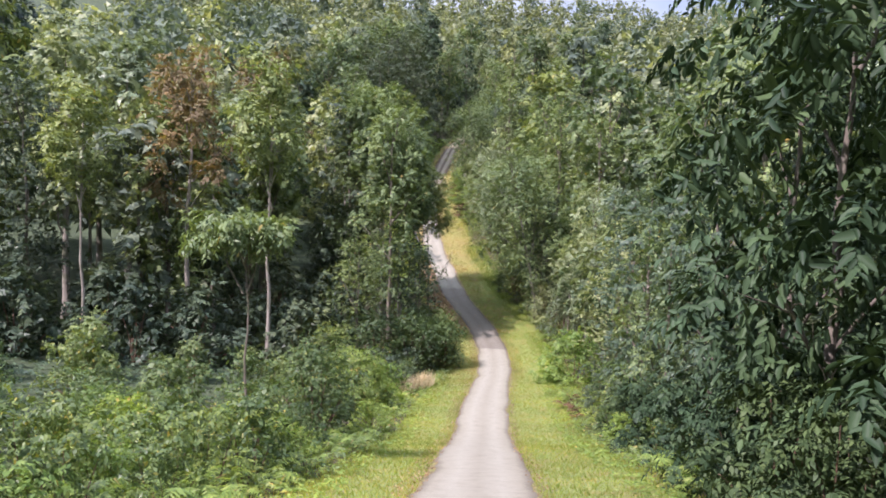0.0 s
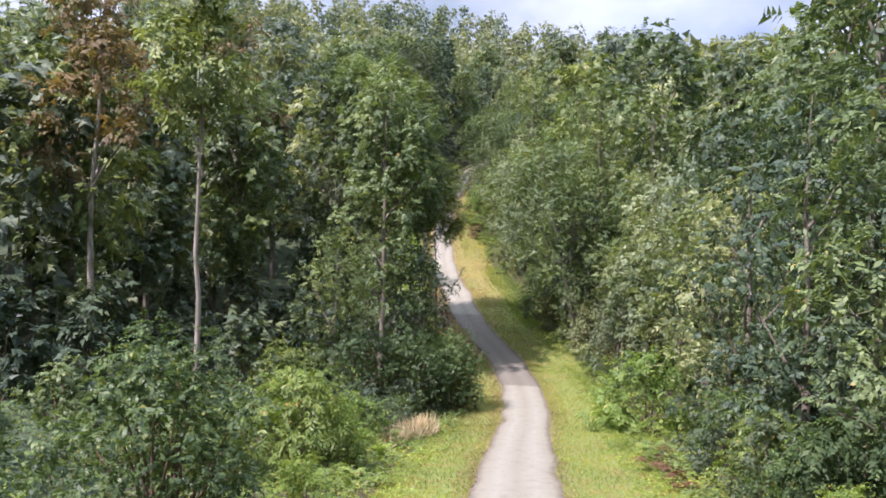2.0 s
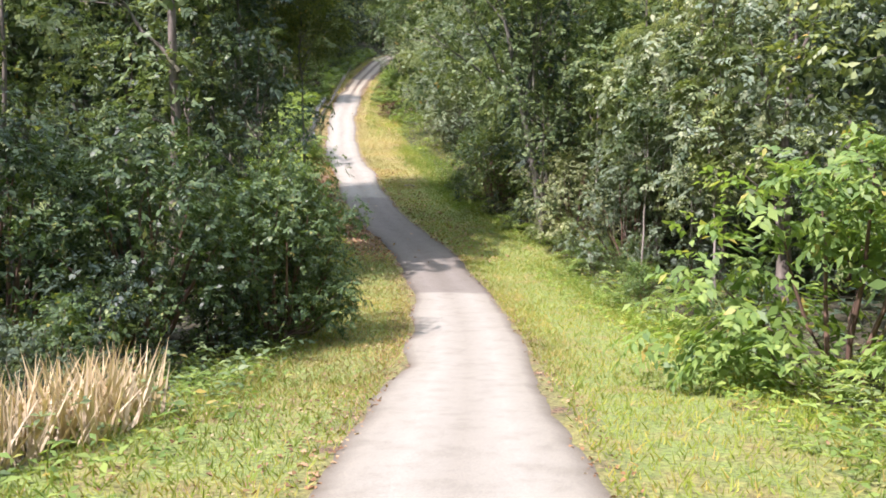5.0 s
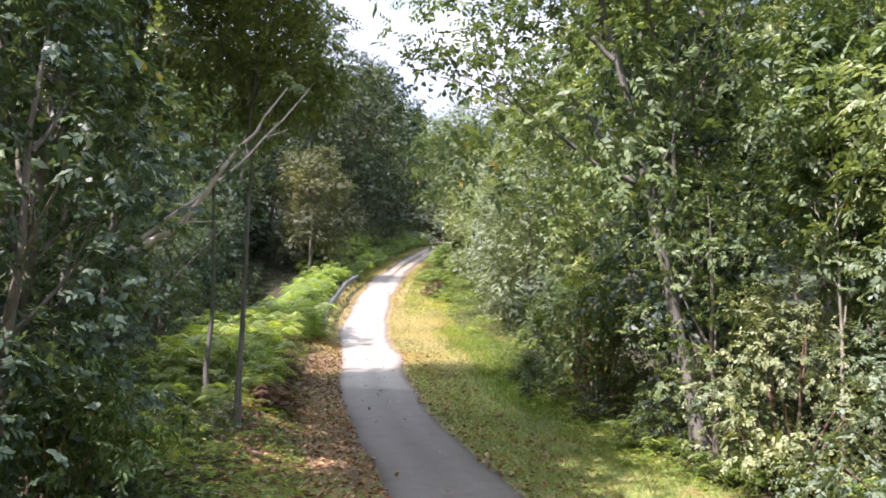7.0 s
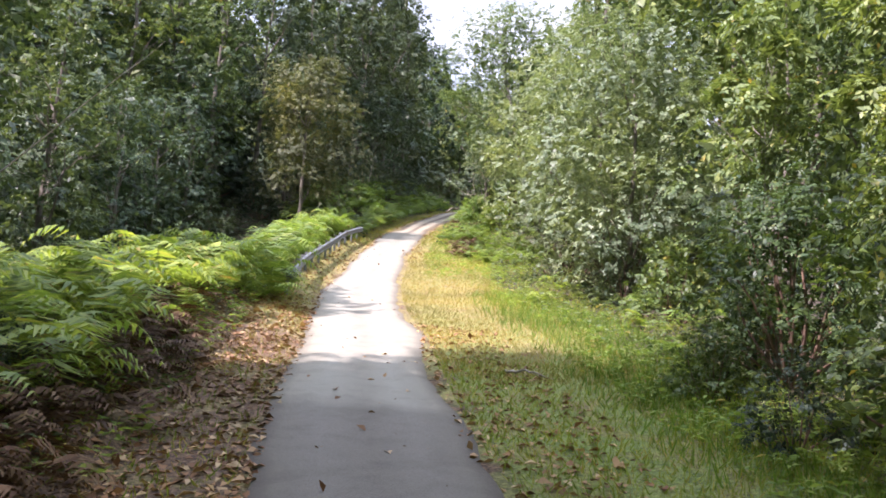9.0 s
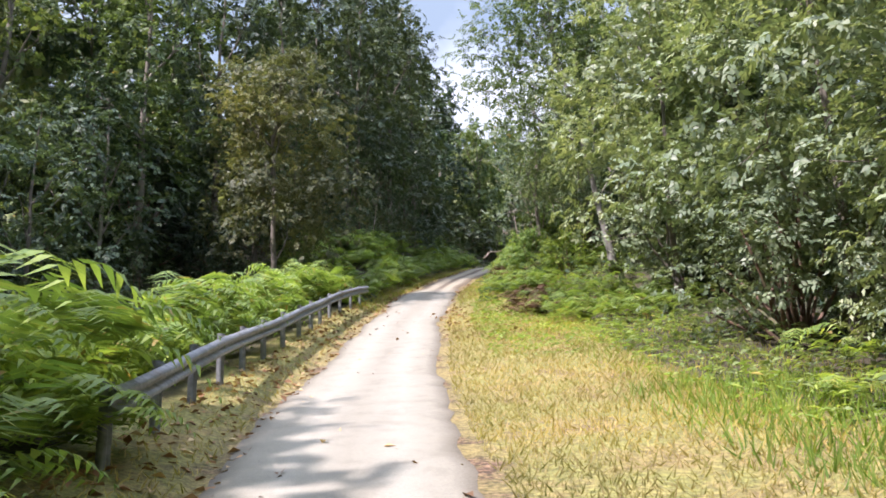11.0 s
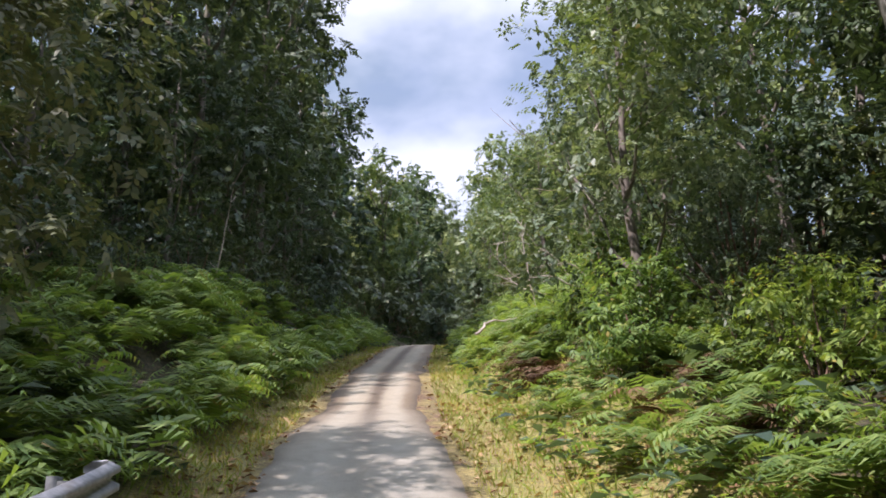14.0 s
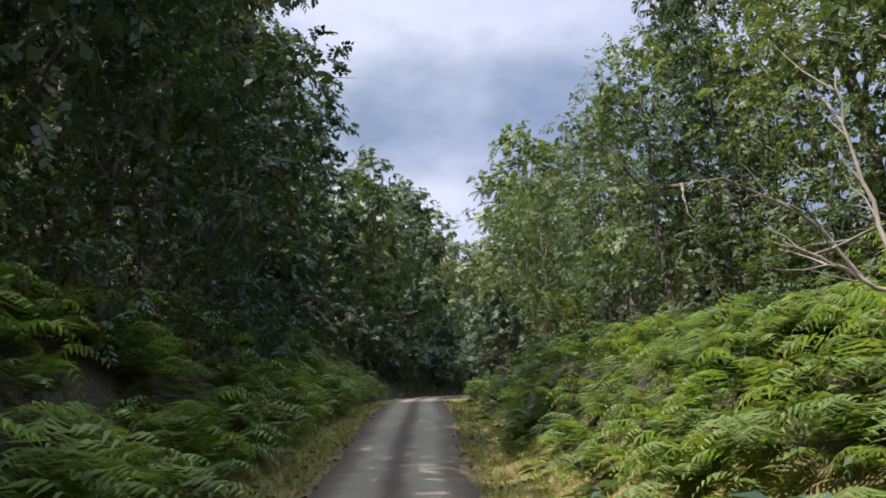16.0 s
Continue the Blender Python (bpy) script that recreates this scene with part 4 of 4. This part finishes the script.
plant_all(((TALL, 161, 10.4, 0.8), (TALL_DARK, 169, 11, 0.8), (NEAR_A, 156.5, 10.5, 1.05), (NEAR_B, 166, 7.0, 0.85), (SHRUB_C, 158.5, 7.6, 1.1)))
# across the end of the view, where the road turns away
plant_all(((UNDER, 203, -4.4, 0.7), (UNDER, 209, -4.8, 0.9), (UNDER_B, 215, -6, 1.0), (UNDER, 190, 4.6, 0.6), (UNDER, 197, 4.2, 0.65), (UNDER, 204, 4.4, 0.7), (UNDER, 211, 4.4, 0.8), (UNDER, 218, -3.8, 0.9), (UNDER, 222, -10, 1.0), (UNDER_B, 226, -5, 1.0), (UNDER, 232, -9, 1.1), (UNDER, 228, 4.5, 1.0)))
plant_all(((FOREST_B, 198, 7, 0.7), (FOREST_C, 207, 6.4, 0.75), (FOREST_B, 212, -8, 0.75), (FOREST_C, 218, -12, 0.8), (FOREST_A, 226, -9, 0.85), (FOREST_A, 232, -22, 0.9), (FOREST_C, 236, -10, 0.9), (FOREST_B, 228, 8, 0.9), (FOREST_A, 240, 2, 1.0), (FOREST_B, 244, -16, 1.0), (FOREST_A, 248, -30, 1.1), (FOREST_B, 240, 14, 1.0), (FOREST_C, 250, -6, 1.1), (FOREST_A, 236, -36, 1.0), (FOREST_A, 250, 20, 1.1), (FOREST_C, 103, -14, 1.0), (TALL, 108, -13, 0.95), (SLIM, 58, -28.5, 1.5)))
# undergrowth and tall forest behind the roadside plants
for y in range(78, 150, 8):
    plant(rnd.choice((UNDER, UNDER, UNDER_B)), y, -14.5 + rnd.uniform(-1, 1), rnd.uniform(0, 360), rnd.uniform(0.7, 0.95))
for y in range(6, 200, 9):
    plant(rnd.choice((UNDER, UNDER_B)), y, 13.4 + rnd.uniform(-1, 1), rnd.uniform(0, 360), rnd.uniform(0.7, 1.0))
for y in range(86, 205, 10):
    open_side = 4 if y < 140 else 0
    plant(rnd.choice((FOREST_A, FOREST_A, FOREST_B)), y + rnd.uniform(-2, 2), -17 - open_side + rnd.uniform(-1.5, 1.5), rnd.uniform(0, 360), rnd.uniform(0.8, 1.02))
for y in range(4, 150, 13):
    plant(rnd.choice((FOREST_A, FOREST_B, FOREST_B, FOREST_C)), y + rnd.uniform(-2, 2), 16.5 + rnd.uniform(-1.5, 1.5), rnd.uniform(0, 360), rnd.uniform(0.8, 1.05))
plant_all(((FOREST_D, 80, -29.5, 0.98), (FOREST_D, 88, -40, 0.9), (FOREST_D, 92, -22, 1.1), (FOREST_C, 72, -37, 1.1), (FOREST_B, 66, -26, 0.75), (FOREST_A, 74, -25, 0.75), (TALL, 112, 14.5, 1.0), (TALL, 120, 15.5, 1.0), (TALL, 89, 13.5, 1.0)))
for side in (-1, 1):
    for y in range(66 if side < 0 else 10, 250 if side < 0 else 170, 11):
        plant(rnd.choice((FAR_A, FAR_B, FAR_B, FAR_C)), y + rnd.uniform(-3, 3), side * (26 + rnd.uniform(-3, 3)), rnd.uniform(0, 360), rnd.uniform(0.85, 1.15))


# the deep forest and the hillside beyond, one mass of crowns
def crown_mass(label, seed, leaf, places):
    rng = np.random.default_rng(seed)
    b, w, up, ln = [], [], [], []
    for y, d, size in places:
        p = np.array(spot(y, d))
        lump = lumps_of(rng, 11, 6.0 * size, 4 * size, 20 * size, "dome")
        c, q = crown_points(rng, lump, 420)
        b.append(c + p)
        w.append(unit(q * 0.7 + rng.normal(0, 0.7, q.shape) - np.array([0, 0, 0.35])))
        up.append(unit(q * 0.6 + np.array([0, 0, 0.8]) + rng.normal(0, 0.4, q.shape)))
        ln.append(rng.uniform(0.9, 1.9, len(q)))
    b, w, up, ln = (np.concatenate(k) for k in (b, w, up, ln))
    return tagged(new("forest", leaves("forest", b, w, up, ln, ln * 0.75, leaf, slim=True)), label, "forest", kind="stuff")


dark, mid, pale = [], [], []
for d0, step, y0 in ((36, 13, 84), (50, 14, 92), (66, 15, 100), (84, 16, 110)):
    for side in (-1, 1):
        if side > 0 and d0 > 60:
            continue
        for y in range(y0 if side < 0 else 30, 250 if side < 0 else 190, step):
            rnd.choice((dark, mid, mid, pale)).append((y + rnd.uniform(-3, 3), side * (d0 + rnd.uniform(-3, 3)), rnd.uniform(0.9, 1.2)))
for y in range(0, 56, 14):
    for d0 in (-42, -56, -70, 36, 50):
        if d0 < 0 or y < 28:
            rnd.choice((dark, mid, mid)).append((y + rnd.uniform(-3, 3), d0 + rnd.uniform(-3, 3), rnd.uniform(0.8, 1.1)))
for y in range(256, 420, 15):
    n = int(11 + (y - 228) / 14)
    for k in range(n):
        d = -0.38 * y + 0.76 * y * (k + rnd.uniform(0.1, 0.9)) / n - float(road_x(y))
        rnd.choice((dark, dark, mid)).append((y + rnd.uniform(-5, 5), d, rnd.uniform(0.9, 1.25)))
# both hillside masses carry the haze tint in their leaf colour
crown_mass("dark green forest covering the far hillside, tinted for haze", 81, LEAF_FAR_HAZE, dark)
crown_mass("forest covering the far hillside, tinted bluish green for haze", 82, LEAF_FAR_HAZE, mid)
crown_mass("pale green trees deep in the forest", 83, LEAF_PALE, pale)

# ---- ferns, grass and fallen leaves ----
def fern_arrays(rng, spots, fronds, length):
    """Arching fronds with narrow leaflets on both sides, for clumps at these places."""
    n = len(spots) * fronds
    base = np.repeat(spots, fronds, 0) + rng.normal(0, 0.06, (n, 3)) * np.array([1, 1, 0])
    a = rng.uniform(0, 2 * np.pi, n)
    out = np.stack([np.cos(a), np.sin(a), np.zeros(n)], 1)
    L = length * rng.uniform(0.6, 1.25, n)
    steep = rng.uniform(0.8, 1.9, n)
    k = 11
    u = np.linspace(0.22, 1.0, k)
    # the midrib rises and then bows over
    pos = base[:, None] + out[:, None] * (L[:, None] * (0.75 * u + 0.1 * u**2))[..., None]
    pos[..., 2] += L[:, None] * (steep[:, None] * u - 0.85 * steep[:, None] * u**2.3)
    tan = unit(np.gradient(pos, axis=1))
    side = np.cross(out, [0, 0, 1.0])
    b, w, up, ln = [], [], [], []
    reach = np.sin(np.clip(1.12 - u, 0, 1) * 1.7)
    for s in (1, -1):
        b.append(pos)
        w.append(side[:, None] * s + tan * 0.35 - np.array([0, 0, 0.22]) + rng.normal(0, 0.08, pos.shape))
        up.append(np.broadcast_to(np.array([0, 0, 1.0]), pos.shape) + out[:, None] * 0.3)
        ln.append(0.34 * L[:, None] * reach[None] + 0.02)
    return [np.concatenate([q.reshape(-1, q.shape[-1]) for q in some]) for some in (b, w, up)] + [np.concatenate([q.ravel() for q in ln])]


def strewn(rng, n, y0, y1, near, far):
    """Places on the ground between y0 and y1, near to far metres off the road's middle (left is negative)."""
    y, d = rng.uniform(y0, y1, n), rng.uniform(near, far, n)
    x = road_x(y) + d
    return np.stack([x, y, ground_z(x, y)], 1)


def fern_bank(label, seed, zones, fronds, length, lift=0.5, material=LEAF_FERN):
    rng = np.random.default_rng(seed)
    spots = np.concatenate([strewn(rng, *z) for z in zones])
    spots[:, 2] += rng.uniform(0.0, lift, len(spots))
    b, w, up, ln = fern_arrays(rng, spots, fronds, length)
    ob = new("fern_bank", leaves("fern_bank", b, w, up, ln, ln * 0.19 + 0.01, material, fold=0.05, slim=True))
    return tagged(ob, label, "ferns", kind="stuff")


fern_bank("bright green bracken ferns along the verge before the guard rail", 41, [(190, 92, 118, -7.8, -3.6)], 7, 1.3, 0.8)
fern_bank("low green ferns among the weeds under the bare stems", 47, [(50, 82, 97, -8, -3.8)], 7, 0.75, 0.5)
fern_bank("bright green bracken ferns behind the guard rail", 42, [(16, 107.5, 112.5, -3.3, -2.4), (190, 116, 139, -6.5, -3.1)], 7, 1.25, 1.3)
fern_bank("green bracken ferns covering the shaded bank", 43, [(240, 138, 184, -8, -2.5), (50, 147, 158, -9, -4), (45, 146.5, 154, -6.5, -2.8), (90, 138, 190, -3.4, -2.5)], 7, 1.15, 0.5)
fern_bank("green bracken ferns on the lower part of the shaded bank", 48, [(22, y0, y0 + 4, -7, -2.8) for y0 in range(138, 166, 4)], 7, 0.95, 0.35)
fern_bank("yellowish green bracken ferns under the trees by the bend", 44, [(125, 126, 147, 4.6, 9.5), (120, 147, 178, 3.4, 7.5), (45, 137, 150, 3.1, 5.5), (60, 149, 158, 3.4, 7.5), (40, 154, 190, 2.8, 3.4), (70, 147, 160, 3.5, 7.5)], 7, 0.82, 0.35)
fern_bank("green ferns and low plants among the valley shrubs", 45, [(60, 8, 60, -9, -4.2), (60, 10, 38, -8, -4.6), (45, 9, 17, -8, -4.6), (60, 16, 80, 4.9, 7.2), (50, 70, 90, 5.6, 8.6), (40, 90, 118, 6.2, 9)], 6, 0.8, 0.3)
fern_bank("withered reddish brown ferns at the edge of the verge", 46, [(26, 131, 137, 3.8, 5.6), (5, 139, 144, 3.8, 5.4), (14, 146, 151, 2.9, 3.9), (8, 44, 52, 4.6, 5.6), (55, 90.5, 104, -4.3, -3.0)], 7, 0.7, 0.2, WITHERED)


def low_growth(label, seed, leaf, zones, top, size):
    """A cover of small seedlings and creepers: rosettes of three leaves at knee height and below."""
    rng = np.random.default_rng(seed)
    p = np.concatenate([strewn(rng, *z) for z in zones])
    p[:, 2] += top * rng.uniform(0.05, 1.0, len(p)) ** 1.6
    n, k = len(p), 3
    a = rng.uniform(0, 6.28, n)[:, None] + np.arange(k) * 2.09 + rng.normal(0, 0.25, (n, k))
    way = np.stack([np.cos(a), np.sin(a), rng.uniform(-0.25, 0.5, (n, k))], -1).reshape(-1, 3)
    up = np.array([0, 0, 1.0]) + rng.normal(0, 0.3, (n * k, 3))
    ln = size * rng.uniform(0.7, 1.5, n * k)
    ob = new("undergrowth", leaves("undergrowth", np.repeat(p, k, 0), way, up, ln, ln * 0.42, leaf))
    return tagged(ob, label, "undergrowth", kind="stuff")


low_growth("low leafy creepers covering the valley floor", 91, LEAF_MID, [(3400, 5, 64, -15, -4.0), (2200, 58, 108, -9, -3.4), (2600, 10, 80, 4.6, 9), (2400, 78, 130, 5.4, 10)], 0.55, 0.15)
low_growth("bright green weeds at the edges of the verges", 92, LEAF_BRIGHT, [(1500, 8, 62, -5.6, -3.0), (2600, 10, 82, 3.6, 6.0), (800, 60, 84, -5.4, -3.8), (2400, 82, 116, -6, -2.9), (1200, 84, 104, 4.4, 7), (3000, 122, 165, 2.4, 8), (700, 84, 125, 5, 7), (1300, 43, 56, -9, -4.4), (900, 36, 62, 4.6, 7.5)], 0.3, 0.13)
low_growth("dark low plants under the forest edge", 93, LEAF_DARK, [(3600, 30, 84, -36, -12), (1700, 78, 145, -14, -5.5), (2200, 138, 215, -11, -2.4), (2200, 138, 215, 2.4, 12), (1500, 10, 130, 8, 14), (700, 190, 235, -9, -1.9)], 0.7, 0.3)


def grass_patch(label, seed, zones, height, material=GRASS_LEAF, lean=0.5):
    rng = np.random.default_rng(seed)
    p = np.concatenate([strewn(rng, *z) for z in zones])
    n = len(p)
    h = height * rng.uniform(0.4, 1.3, n)
    way = np.array([0, 0, 1.0]) + rng.normal(0, lean, (n, 3)) * np.array([1, 1, 0.1])
    up = rng.normal(0, 1, (n, 3)) * np.array([1, 1, 0.1])
    ob = new("grass", leaves("grass", p, way, up, h, h * 0.05 + 0.012, material, fold=0.0, slim=True))
    return tagged(ob, label, "grass", kind="stuff")


grass_patch("short yellow green grass on the verges", 51, [(18000, 15, 62, -4.2, -1.4), (2500, 62, 82, -4.2, -1.4), (28000, 15, 82, 1.4, 5.0), (16000, 80, 103, 1.5, 6.0), (2500, 80, 102, -4, -1.5)], 0.15, lean=0.6)
grass_patch("short dry yellowish grass on the verges uphill", 54, [(22000, 101, 130, 1.5, 5.6), (2500, 100, 138, -2.6, -1.5), (5000, 130, 170, 1.5, 3.0), (4000, 136, 172, -2.6, -1.5), (9000, 60, 83, -4.1, -1.4), (2500, 62, 83, 1.4, 2.4)], 0.14, GRASS_DRY, 0.7)
grass_patch("longer green grass at the edge of the undergrowth", 52, [(9000, 8, 82, -5.4, -3.3), (10000, 8, 82, 4.2, 6.4), (9000, 88, 128, 4.4, 8.2), (9000, 126, 172, 2.4, 6), (3000, 136, 185, -2.9, -1.5), (4000, 138, 185, 1.5, 3.0)], 0.22, lean=0.55)
grass_patch("tall fresh green grass along the foot of the trees", 55, [(5500, 94, 117, 4.6, 6.8), (700, 95, 117, 3.9, 4.7), (1500, 60, 80, 4.4, 5.6)], 0.3, GRASS_FRESH, 0.4)
grass_patch("tuft of dry straw coloured grass beside the dip", 53, [(600, 55.5, 59.5, -5.3, -4.4), (450, 53.5, 57, -6.2, -4.9), (220, 56.5, 58.5, -5.0, -4.0), (160, 52, 54.5, -6.4, -5.2)], 0.85, STRAW, 0.36)


def litter(label, seed, zones, small=0.07, large=0.2):
    rng = np.random.default_rng(seed)
    p = np.concatenate([strewn(rng, *z) for z in zones])
    n = len(p)
    p[:, 2] += 0.012 + rng.uniform(0, 0.02, n)
    way = rng.normal(0, 1, (n, 3)) * np.array([1, 1, 0.22])
    size = rng.uniform(small, large, n)
    ob = new("fallen_leaves", leaves("fallen_leaves", p, way, np.array([0, 0, 1.0]) + rng.normal(0, 0.3, (n, 3)), size, size * 0.6, LITTER, fold=0.2))
    return tagged(ob, label, "fallen leaves", kind="stuff")


litter("brown fallen leaves along the shaded verge", 61, [(6500, 82, 110, -4.6, -1.3), (1800, 82, 108, 1.3, 3.6), (900, 110, 142, -2.6, -1.2), (900, 126, 150, 1.3, 4.0), (160, 80, 140, -1.2, 1.2), (700, 140, 185, -2.6, -1.3), (450, 145, 185, 1.3, 2.8), (1200, 126, 160, 3, 8)])
litter("brown fallen leaves along the road edges in the valley", 62, [(3200, 15, 80, -2.0, -1.25), (1500, 15, 80, 1.25, 1.8), (1800, 58, 82, -4.2, -1.4), (500, 50, 60, -4.2, -1.8), (700, 40, 80, 4, 5.2)], 0.03, 0.10)


# ---- guard rail ----
def metal_material():
    m, n, l, bsdf = nodes_of("weathered_galvanised_steel")
    a, b = noise_at(n, l, 9, 6, 0.65), noise_at(n, l, 1.1, 4)
    r = ramp(n, [(0.3, (0.13, 0.14, 0.145)), (0.7, (0.30, 0.31, 0.31))])
    l.new(a.outputs["Fac"], r.inputs["Fac"])
    k = ramp(n, [(0.56, (0, 0, 0)), (0.72, (1, 1, 1))])
    l.new(b.outputs["Fac"], k.inputs["Fac"])
    l.new(mix(n, l, k.outputs["Color"], r.outputs["Color"], (0.13, 0.10, 0.07)), bsdf.inputs["Base Color"])
    bsdf.inputs["Metallic"].default_value, bsdf.inputs["Roughness"].default_value = 0.55, 0.55
    bump(n, l, bsdf, a.outputs["Fac"], 0.15, 0.01)
    return m


STEEL = metal_material()


def rail_point(y, out, up):
    """A place on the rail's line: out is towards the road."""
    x = float(road_x(y)) + np.interp(y, [104, 120, 138.2], [-1.97, -2.4, -2.22])
    return (x + out, y, float(ground_z(x, y)) + up)


def strip_mesh(name, rows, material, closed=True):
    rows = np.asarray(rows, float)
    r, c = rows.shape[:2]
    f = []
    for i in range(r - 1):
        for j in range(c if closed else c - 1):
            k = (j + 1) % c
            f.append((i * c + j, i * c + k, (i + 1) * c + k, (i + 1) * c + j))
    me = mesh_of(name, rows.reshape(-1, 3), f, material, smooth=False)
    return me


def build_rail():
    rail = tagged(new("guard_rail"), "weathered grey steel guard rail on posts beside the road", "guard rail")
    # the double wave of the beam, front and then back
    wave = [(0.0, 0.84), (0.03, 0.82), (0.085, 0.795), (0.085, 0.745), (0.02, 0.715), (0.0, 0.69), (0.02, 0.665), (0.085, 0.635), (0.085, 0.585), (0.03, 0.56), (0.0, 0.54)]
    loop = wave + [(o - 0.012, u) for o, u in reversed(wave)]
    y = 111.0
    while y < 138:
        end = min(y + 4.15, 138.3)
        rows = [[rail_point(t, o + (0.012 if y > 111 else 0), u) for o, u in loop] for t in np.linspace(y, end, 6)]
        part("beam", strip_mesh("beam", rows, STEEL), rail)
        y += 4.0
    # rounded end piece
    rows = []
    for a in np.linspace(0, math.pi * 0.8, 6):
        rows.append([rail_point(138.25 + 0.16 * math.sin(a), o * math.cos(a) - 0.10 * (1 - math.cos(a)), u) for o, u in loop])
    part("end_piece", strip_mesh("end_piece", rows, STEEL), rail)
    prof = [(-0.05, -0.055), (0.05, -0.055), (0.05, -0.045), (-0.04, -0.045), (-0.04, 0.045), (0.05, 0.045), (0.05, 0.055), (-0.05, 0.055)]
    for t in np.arange(111.4, 138.4, 2.0):
        rows = []
        for up in (-0.3, 0.2, 0.5, 0.86):
            px, py, pz = rail_point(t, -0.16, up)
            rows.append([(px + a, py + b, pz) for a, b in prof])
        post = part("post", strip_mesh("post", rows, STEEL), rail)
        bx, by, bz = rail_point(t, -0.06, 0)
        rows = [[(bx + a, by + b, bz + u) for a, b in ((-0.06, -0.06), (0.05, -0.06), (0.05, 0.06), (-0.06, 0.06))] for u in (0.56, 0.60, 0.78, 0.82)]
        part("spacer", strip_mesh("spacer", rows, STEEL), post)
    return rail


build_rail()


# ---- dead wood ----
DEAD = bark_material("dead_wood", (0.22, 0.18, 0.14), (0.48, 0.42, 0.35), 9)


def dead_branch(label, seed, points, radius, twigs=4, twig_len=0.7):
    rng = np.random.default_rng(seed)
    pts = np.asarray(points, float)
    n = 14
    u = np.linspace(0, len(pts) - 1, n)
    line = np.stack([np.interp(u, range(len(pts)), pts[:, j]) for j in range(3)], 1) + rng.normal(0, radius * 0.5, (n, 3))
    foot = Vector(pts[0])
    branch = tagged(new("branch"), label, "branch")
    branch.matrix_basis = Matrix.Translation(foot)
    line = line - pts[0]
    part("limb", tubes("limb", [(line, radius * (1 - 0.75 * np.linspace(0, 1, n)), 7)], DEAD), branch)
    for _ in range(twigs):
        k = rng.integers(4, n - 1)
        way = unit(unit(line[k] - line[k - 1]) + rng.normal(0, 0.6, 3))
        run = bent(line[k], line[k] + way * twig_len * rng.uniform(0.4, 1.2), rng, 5, 0.15)
        part("twig", tubes("twig", [(run, radius * 0.35 * np.array([1, 0.8, 0.6, 0.4, 0.2]), 5)], DEAD), branch)
    return branch


dead_branch("bare pale dead branch leaning out of the trees", 71, [(-0.9, 79.8, -9.1), (-0.45, 80, -8.6), (0.5, 81, -7.3), (1.4, 82, -5.5)], 0.045, 5, 0.6)
dead_branch("thick bare dead limb leaning out of the trees", 87, [(-0.95, 79.7, -9.2), (-0.3, 80.0, -8.8), (0.2, 80.2, -7.9), (0.75, 80.4, -7.0), (1.2, 80.8, -6.0)], 0.06, 3, 0.6)
dead_branch("thin fallen branch lying on the grass verge", 72, [(4.0, 102.0, float(ground_z(4.0, 102)) + 0.04), (4.4, 101.8, float(ground_z(4.4, 101.8)) + 0.12), (4.9, 101.4, float(ground_z(4.9, 101.4)) + 0.03)], 0.035, 1, 0.3)
dead_branch("grey crooked fallen branch among the ferns", 73, [(1.45, 149.4, 2.8), (1.72, 149.5, 3.08), (1.98, 149.5, 3.14), (2.5, 149.6, 3.2)], 0.04, 1, 0.3)
dead_branch("bare grey branch reaching over the ferns", 75, [(4.6, 152.4, 4.4), (3.4, 152.5, 4.75), (3.0, 152.5, 5.0), (2.6, 152.5, 5.2)], 0.03, 6, 0.7)
dead_branch("thin bare upright branch at the bank", 76, [(3.7, 152.6, 4.0), (3.5, 152.5, 5.2), (3.4, 152.5, 6.1), (3.43, 152.5, 6.9)], 0.03, 6, 0.8)
dead_branch("bare branch hanging out over the ferns", 77, [(4.4, 150.5, 4.2), (3.6, 150.5, 4.58), (2.74, 150.5, 4.48), (2.17, 150.4, 5.1)], 0.025, 6, 0.6)


def rooted(x, y, sunk=0.1):
    return (x, y, float(ground_z(x, y)) - sunk)


dead_branch("long thin bare branch sticking out of the dark trees", 88, [rooted(-11.0, 104.3), (-9.2, 105.0, -6.9), (-7.36, 105.8, -4.42), (-5.4, 106.6, -1.9)], 0.035, 3, 0.5)
dead_branch("thin white leaning stem at the forest edge", 74, [rooted(-5.55, 154.2), (-5.47, 154.0, 5.6), (-5.19, 154.0, 7.5), (-5.05, 153.9, 8.5)], 0.035, 3, 0.6)
dead_branch("tangle of bare grey twigs over the bank", 78, [rooted(4.6, 148.6), (4.2, 148.4, 5.4), (3.2, 148.0, 6.9), (2.3, 147.8, 7.6)], 0.035, 16, 1.3)
dead_branch("tangle of bare grey twigs over the bank", 79, [rooted(5.8, 149.5), (5.4, 149.0, 6.0), (4.3, 148.5, 7.3), (5.2, 148.2, 8.6)], 0.035, 18, 1.4)
dead_branch("bare crooked branch rising from the bank", 84, [rooted(5.5, 152.5), (5.2, 152.0, 6.4), (6.4, 151.5, 8.4), (7.4, 151.0, 9.8)], 0.04, 14, 1.3)
dead_branch("fallen bare branch lying across the ferns", 85, [rooted(6.0, 153.0), (5.0, 153.0, 5.7), (3.8, 152.8, 5.5), (2.9, 152.6, 5.1)], 0.035, 9, 0.9)
dead_branch("thin bare branch leaning out of the undergrowth", 86, [rooted(6.2, 156.0), (5.2, 156.0, 6.9), (4.0, 155.8, 7.4), (3.1, 155.6, 7.2)], 0.03, 9, 1.0)
